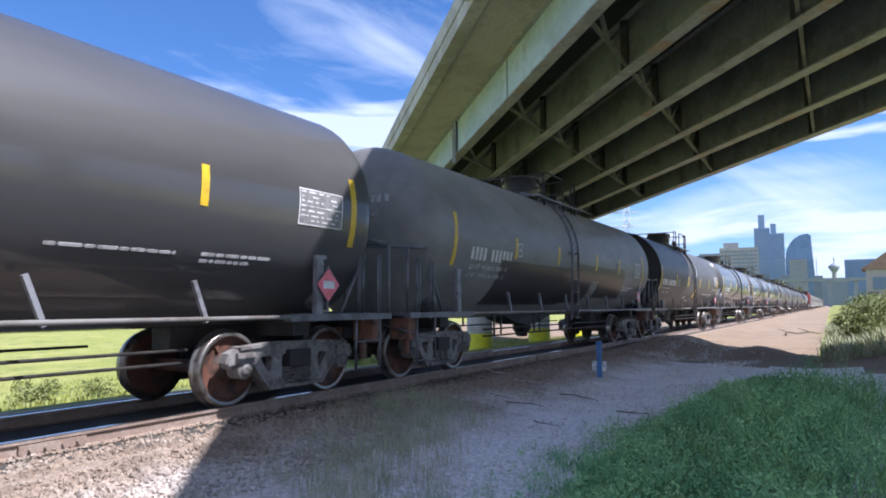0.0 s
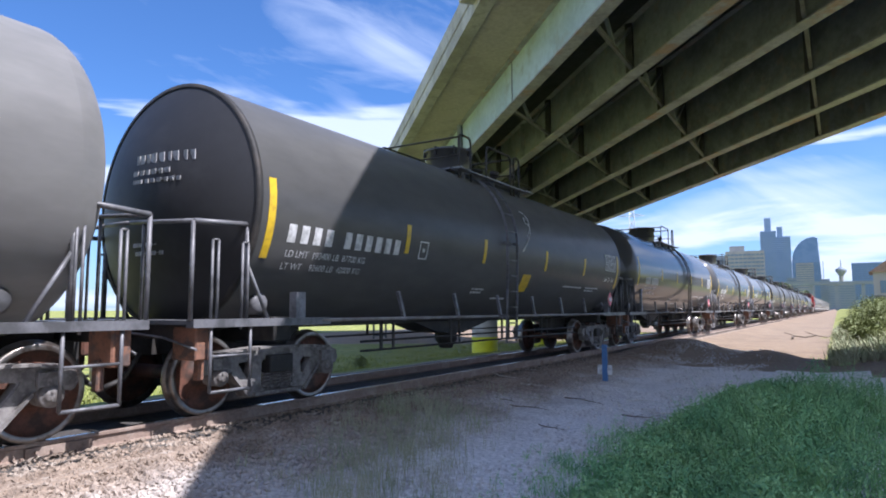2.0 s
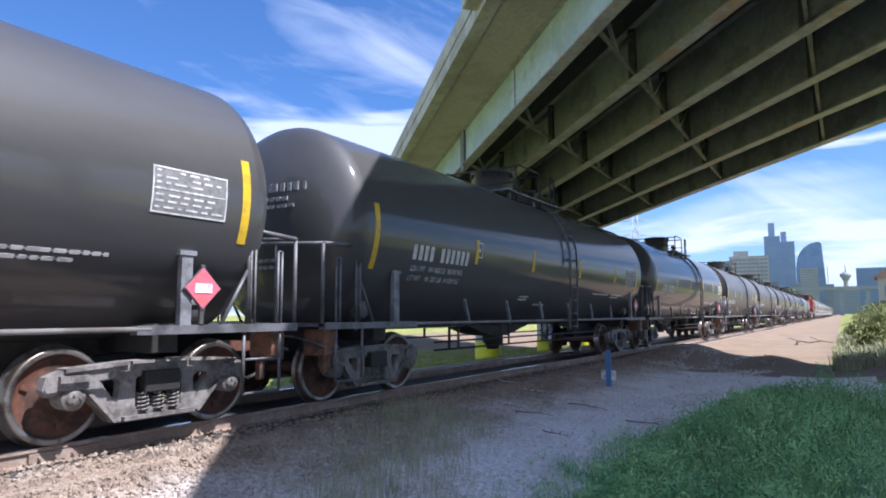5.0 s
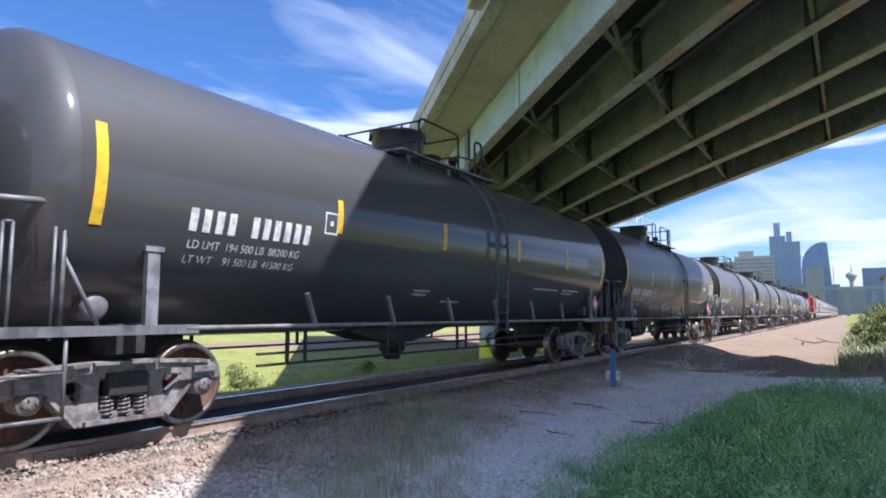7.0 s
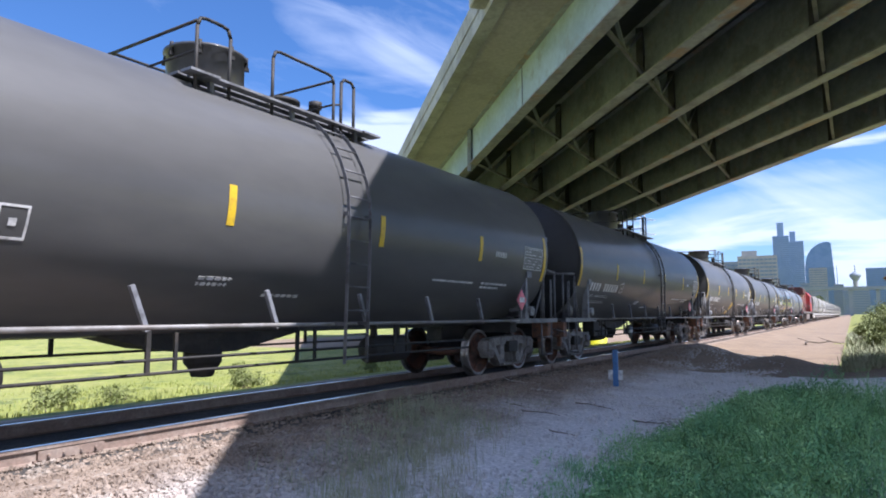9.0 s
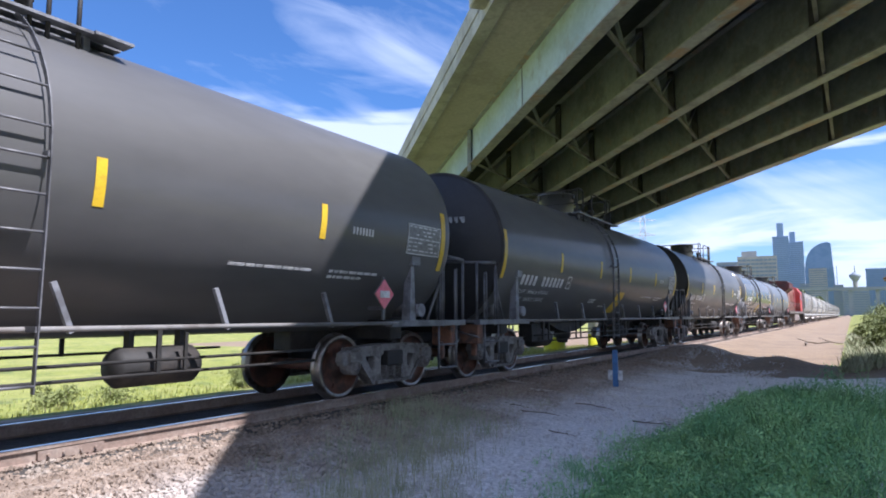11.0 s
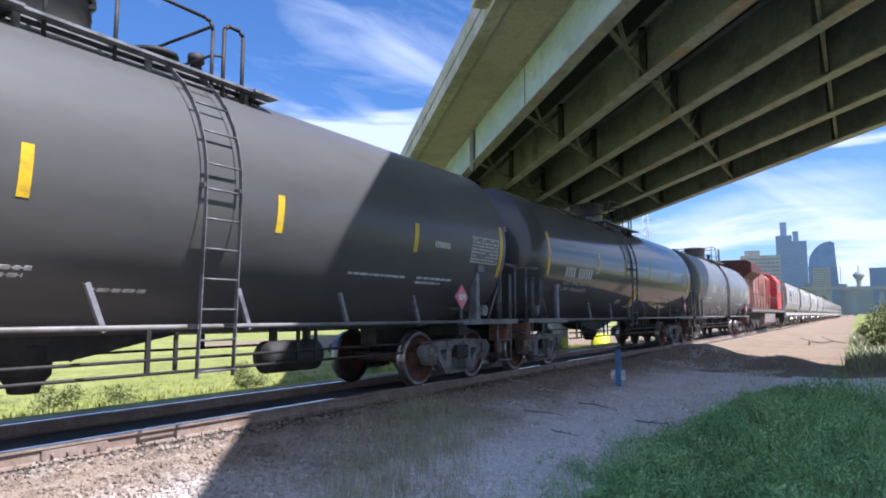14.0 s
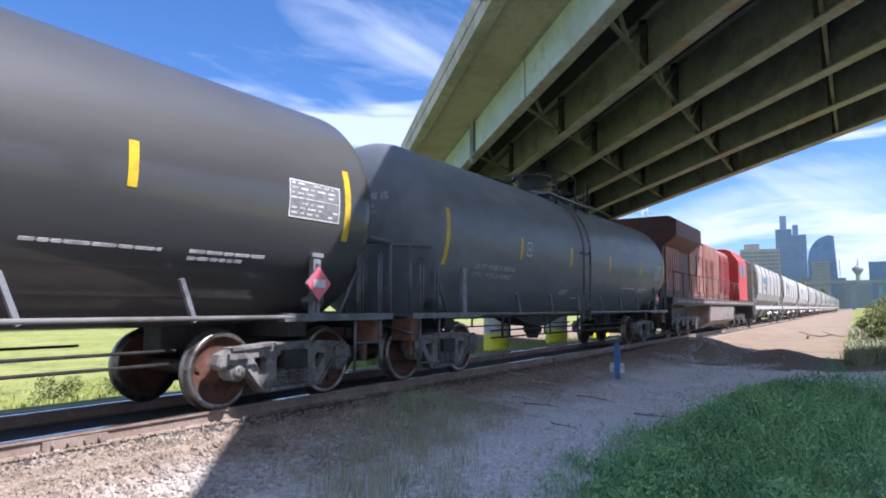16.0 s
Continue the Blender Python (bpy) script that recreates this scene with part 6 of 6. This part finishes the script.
M["weed"] = mat("weed_leaf", (0.168, 0.363, 0.151), 0.6, alt=(0.336, 0.544, 0.227), alt_scale=1.4, grain=0.25, grain_scale=6, alt2=(0.078, 0.206, 0.098), alt2_scale=3)
M["weed_light"] = mat("weed_leaf_light", (0.252, 0.463, 0.177), 0.6, alt=(0.357, 0.551, 0.232), alt_scale=1.1, grain=0.25, grain_scale=6, alt2=(0.168, 0.353, 0.137), alt2_scale=4)
M["blade_field"] = mat("field_blade", (0.238, 0.271, 0.056), 0.75, alt=(0.284, 0.297, 0.086), alt_scale=0.4, grain=0.25, grain_scale=4, alt2=(0.145, 0.191, 0.040), alt2_scale=1.5)


# ---- small things on the ground ----
def make_post():
    x, y = -4.23, 13.35
    z = ground_z(x, y)
    ob = thing("marker_post", pose(x, y, z), "blue utility marker post with white tags in the gravel", "marker post")
    bm = bmesh.new()
    quadbox(bm, (0, 0, 0.38), (0.11, 0.05, 0.76))
    bevelled(bm, 0.008, 1)
    part("stake", bm, M["blue"], ob)
    for dx in (-0.10, 0.11):
        bm = bmesh.new()
        quadbox(bm, (dx, -0.02, 0.24), (0.09, 0.05, 0.20))
        bevelled(bm, 0.008, 1)
        part("tag", bm, M["white"], ob, "white tag")


def make_litter():
    """Dead twigs and a fallen branch on the gravel and the road."""
    rng = random.Random(31)
    for x, y, length, turn, r, pale in ((-5.9, 12.1, 1.15, -24, 0.011, True), (-3.9, 12.0, 0.5, -40, 0.010, True), (-2.5, 9.5, 0.55, -8, 0.012, False), (-7.0 + 2.4, 9.4, 0.45, -15, 0.010, False),
                                        (-2.3, 10.05, 0.42, 5, 0.010, True), (-1.4, 38.8, 3.6, 68, 0.05, False), (-4.1, 9.2, 0.6, 12, 0.011, False), (-3.3, 8.1, 0.5, -30, 0.010, False),
                                        (-4.9, 11.2, 0.5, 20, 0.010, True), (-3.7, 10.6, 0.7, -5, 0.012, False), (-4.4, 7.6, 0.4, 35, 0.009, True), (-2.9, 11.3, 0.6, 0, 0.011, True)):
        tw = thing("dead_branch" if r > 0.03 else "twig", None, "pale dead twig lying on the gravel" if pale else "dark dead branch lying on the ground", "branch")
        bm = bmesh.new()
        c, s = math.cos(radians(turn)), math.sin(radians(turn))
        pts = []
        for k in range(7):
            u = (k / 6 - 0.5) * length
            v = 0.10 * length * math.sin(k * 0.9 + length * 7) + rng.uniform(-0.02, 0.02) * length
            px, py = x + c * u - s * v, y + s * u + c * v
            pts.append(Vector((px, py, ground_z(px, py) + r * 1.1 + rng.uniform(0, 0.03) * length)))
        way = (pts[-1] - pts[0]).normalized()
        side = way.cross(Vector((0, 0, 1))).normalized()
        up = side.cross(way)
        rings = [[bm.verts.new(q + (side * math.cos(a * 1.047) + up * math.sin(a * 1.047)) * r * (1 - 0.1 * k)) for a in range(6)] for k, q in enumerate(pts)]
        for ra, rb in zip(rings, rings[1:]):
            for a in range(6):
                bm.faces.new((ra[a], ra[(a + 1) % 6], rb[(a + 1) % 6], rb[a])).smooth = True
        bm.faces.new(rings[0])
        bm.faces.new(rings[-1])
        for k in (2, 4):
            tip = pts[k] + Vector((rng.uniform(-0.2, 0.2), rng.uniform(-0.2, 0.2), 0.05)) * length
            rod(bm, pts[k], tip, r * 0.5, 5, r * 0.25)
        part("stick", bm, M["twig_pale" if pale else "bark"], tw)


M["twig_pale"] = mat("bleached_wood", (0.52, 0.48, 0.42), 0.85, alt=(0.40, 0.36, 0.31), alt_scale=6, grain=0.2)


def make_stones():
    rng = random.Random(8)
    bm = bmesh.new()
    count = 0
    while count < 36000:
        y = 2.2 + 24 * rng.random() ** 1.6
        x = TRACK_X + 0.85 + rng.random() ** 1.15 * 4.6
        if x > -1.6:
            continue
        far = x > TRACK_X + 3.0 + 0.6 * noise.noise(Vector((x * 0.7, y * 0.7, 2)))
        if far and noise.noise(Vector((x * 1.1, y * 1.1, 7))) + 0.5 * rng.random() < 0.30:
            count += 1
            continue
        s = rng.uniform(0.010, 0.030) * rng.uniform(0.6, 1.3) if far else rng.uniform(0.012, 0.040)
        z = ground_z(x, y)
        q = Euler((rng.uniform(0, 6), rng.uniform(0, 6), rng.uniform(0, 6))).to_matrix()
        k = [Vector(v) * s * rng.uniform(0.75, 1.2) for v in ((1, 0, 0), (-0.8, 0.3, 0), (0, 1, 0.1), (0.1, -0.9, 0), (0, 0.1, 0.8), (0, 0, -0.8))]
        vs = [bm.verts.new(Vector((x, y, z + s * 0.3)) + q @ v) for v in k]
        pale = far and rng.random() < 0.55
        for f in ((0, 2, 4), (2, 1, 4), (1, 3, 4), (3, 0, 4), (2, 0, 5), (1, 2, 5), (3, 1, 5), (0, 3, 5)):
            bm.faces.new([vs[i] for i in f]).material_index = 1 if pale else 0
        count += 1
    tagged(part("ballast_stones", bm, [M["stone"], M["lifted_dust"]], fix=False), "loose crushed ballast stones", "gravel", kind="stuff")


make_ground()
make_track()
make_bridge()
make_pier(-14.2, 3, 26.8, 7.2)
make_pier(14.5, 3, -1.5, 7.2)
make_train()
make_skyline()
make_pylon()
make_viaduct()
make_shed()
make_plants()
make_post()
make_stones()
make_litter()


# ---- what moves ----
def on_track(y):
    return pose(TRACK_X + TRACK_K * (y - 7), y, 0, 0, 0, -TRACK_TURN)


def motions():
    for ob, back in TRAIN:
        walk(ob, [(0.5 * k, on_track(GAP_Y + back - SPEED * 0.5 * k)) for k in range(33)])
    turn = -SPEED / WHEEL_R
    for ob, back in TRAIN[:WHEEL_CARS]:
        for o in ob.children_recursive:
            if o.name.startswith("wheelset"):
                m = o.matrix_basis.copy()
                x, y, z = m.translation
                walk(o, [(k / FPS, Matrix.Translation((x, y, z)) @ Matrix.Rotation(turn * k / FPS, 4, "X")) for k in range(0, 481)])


WHEEL_CARS = 13
motions()
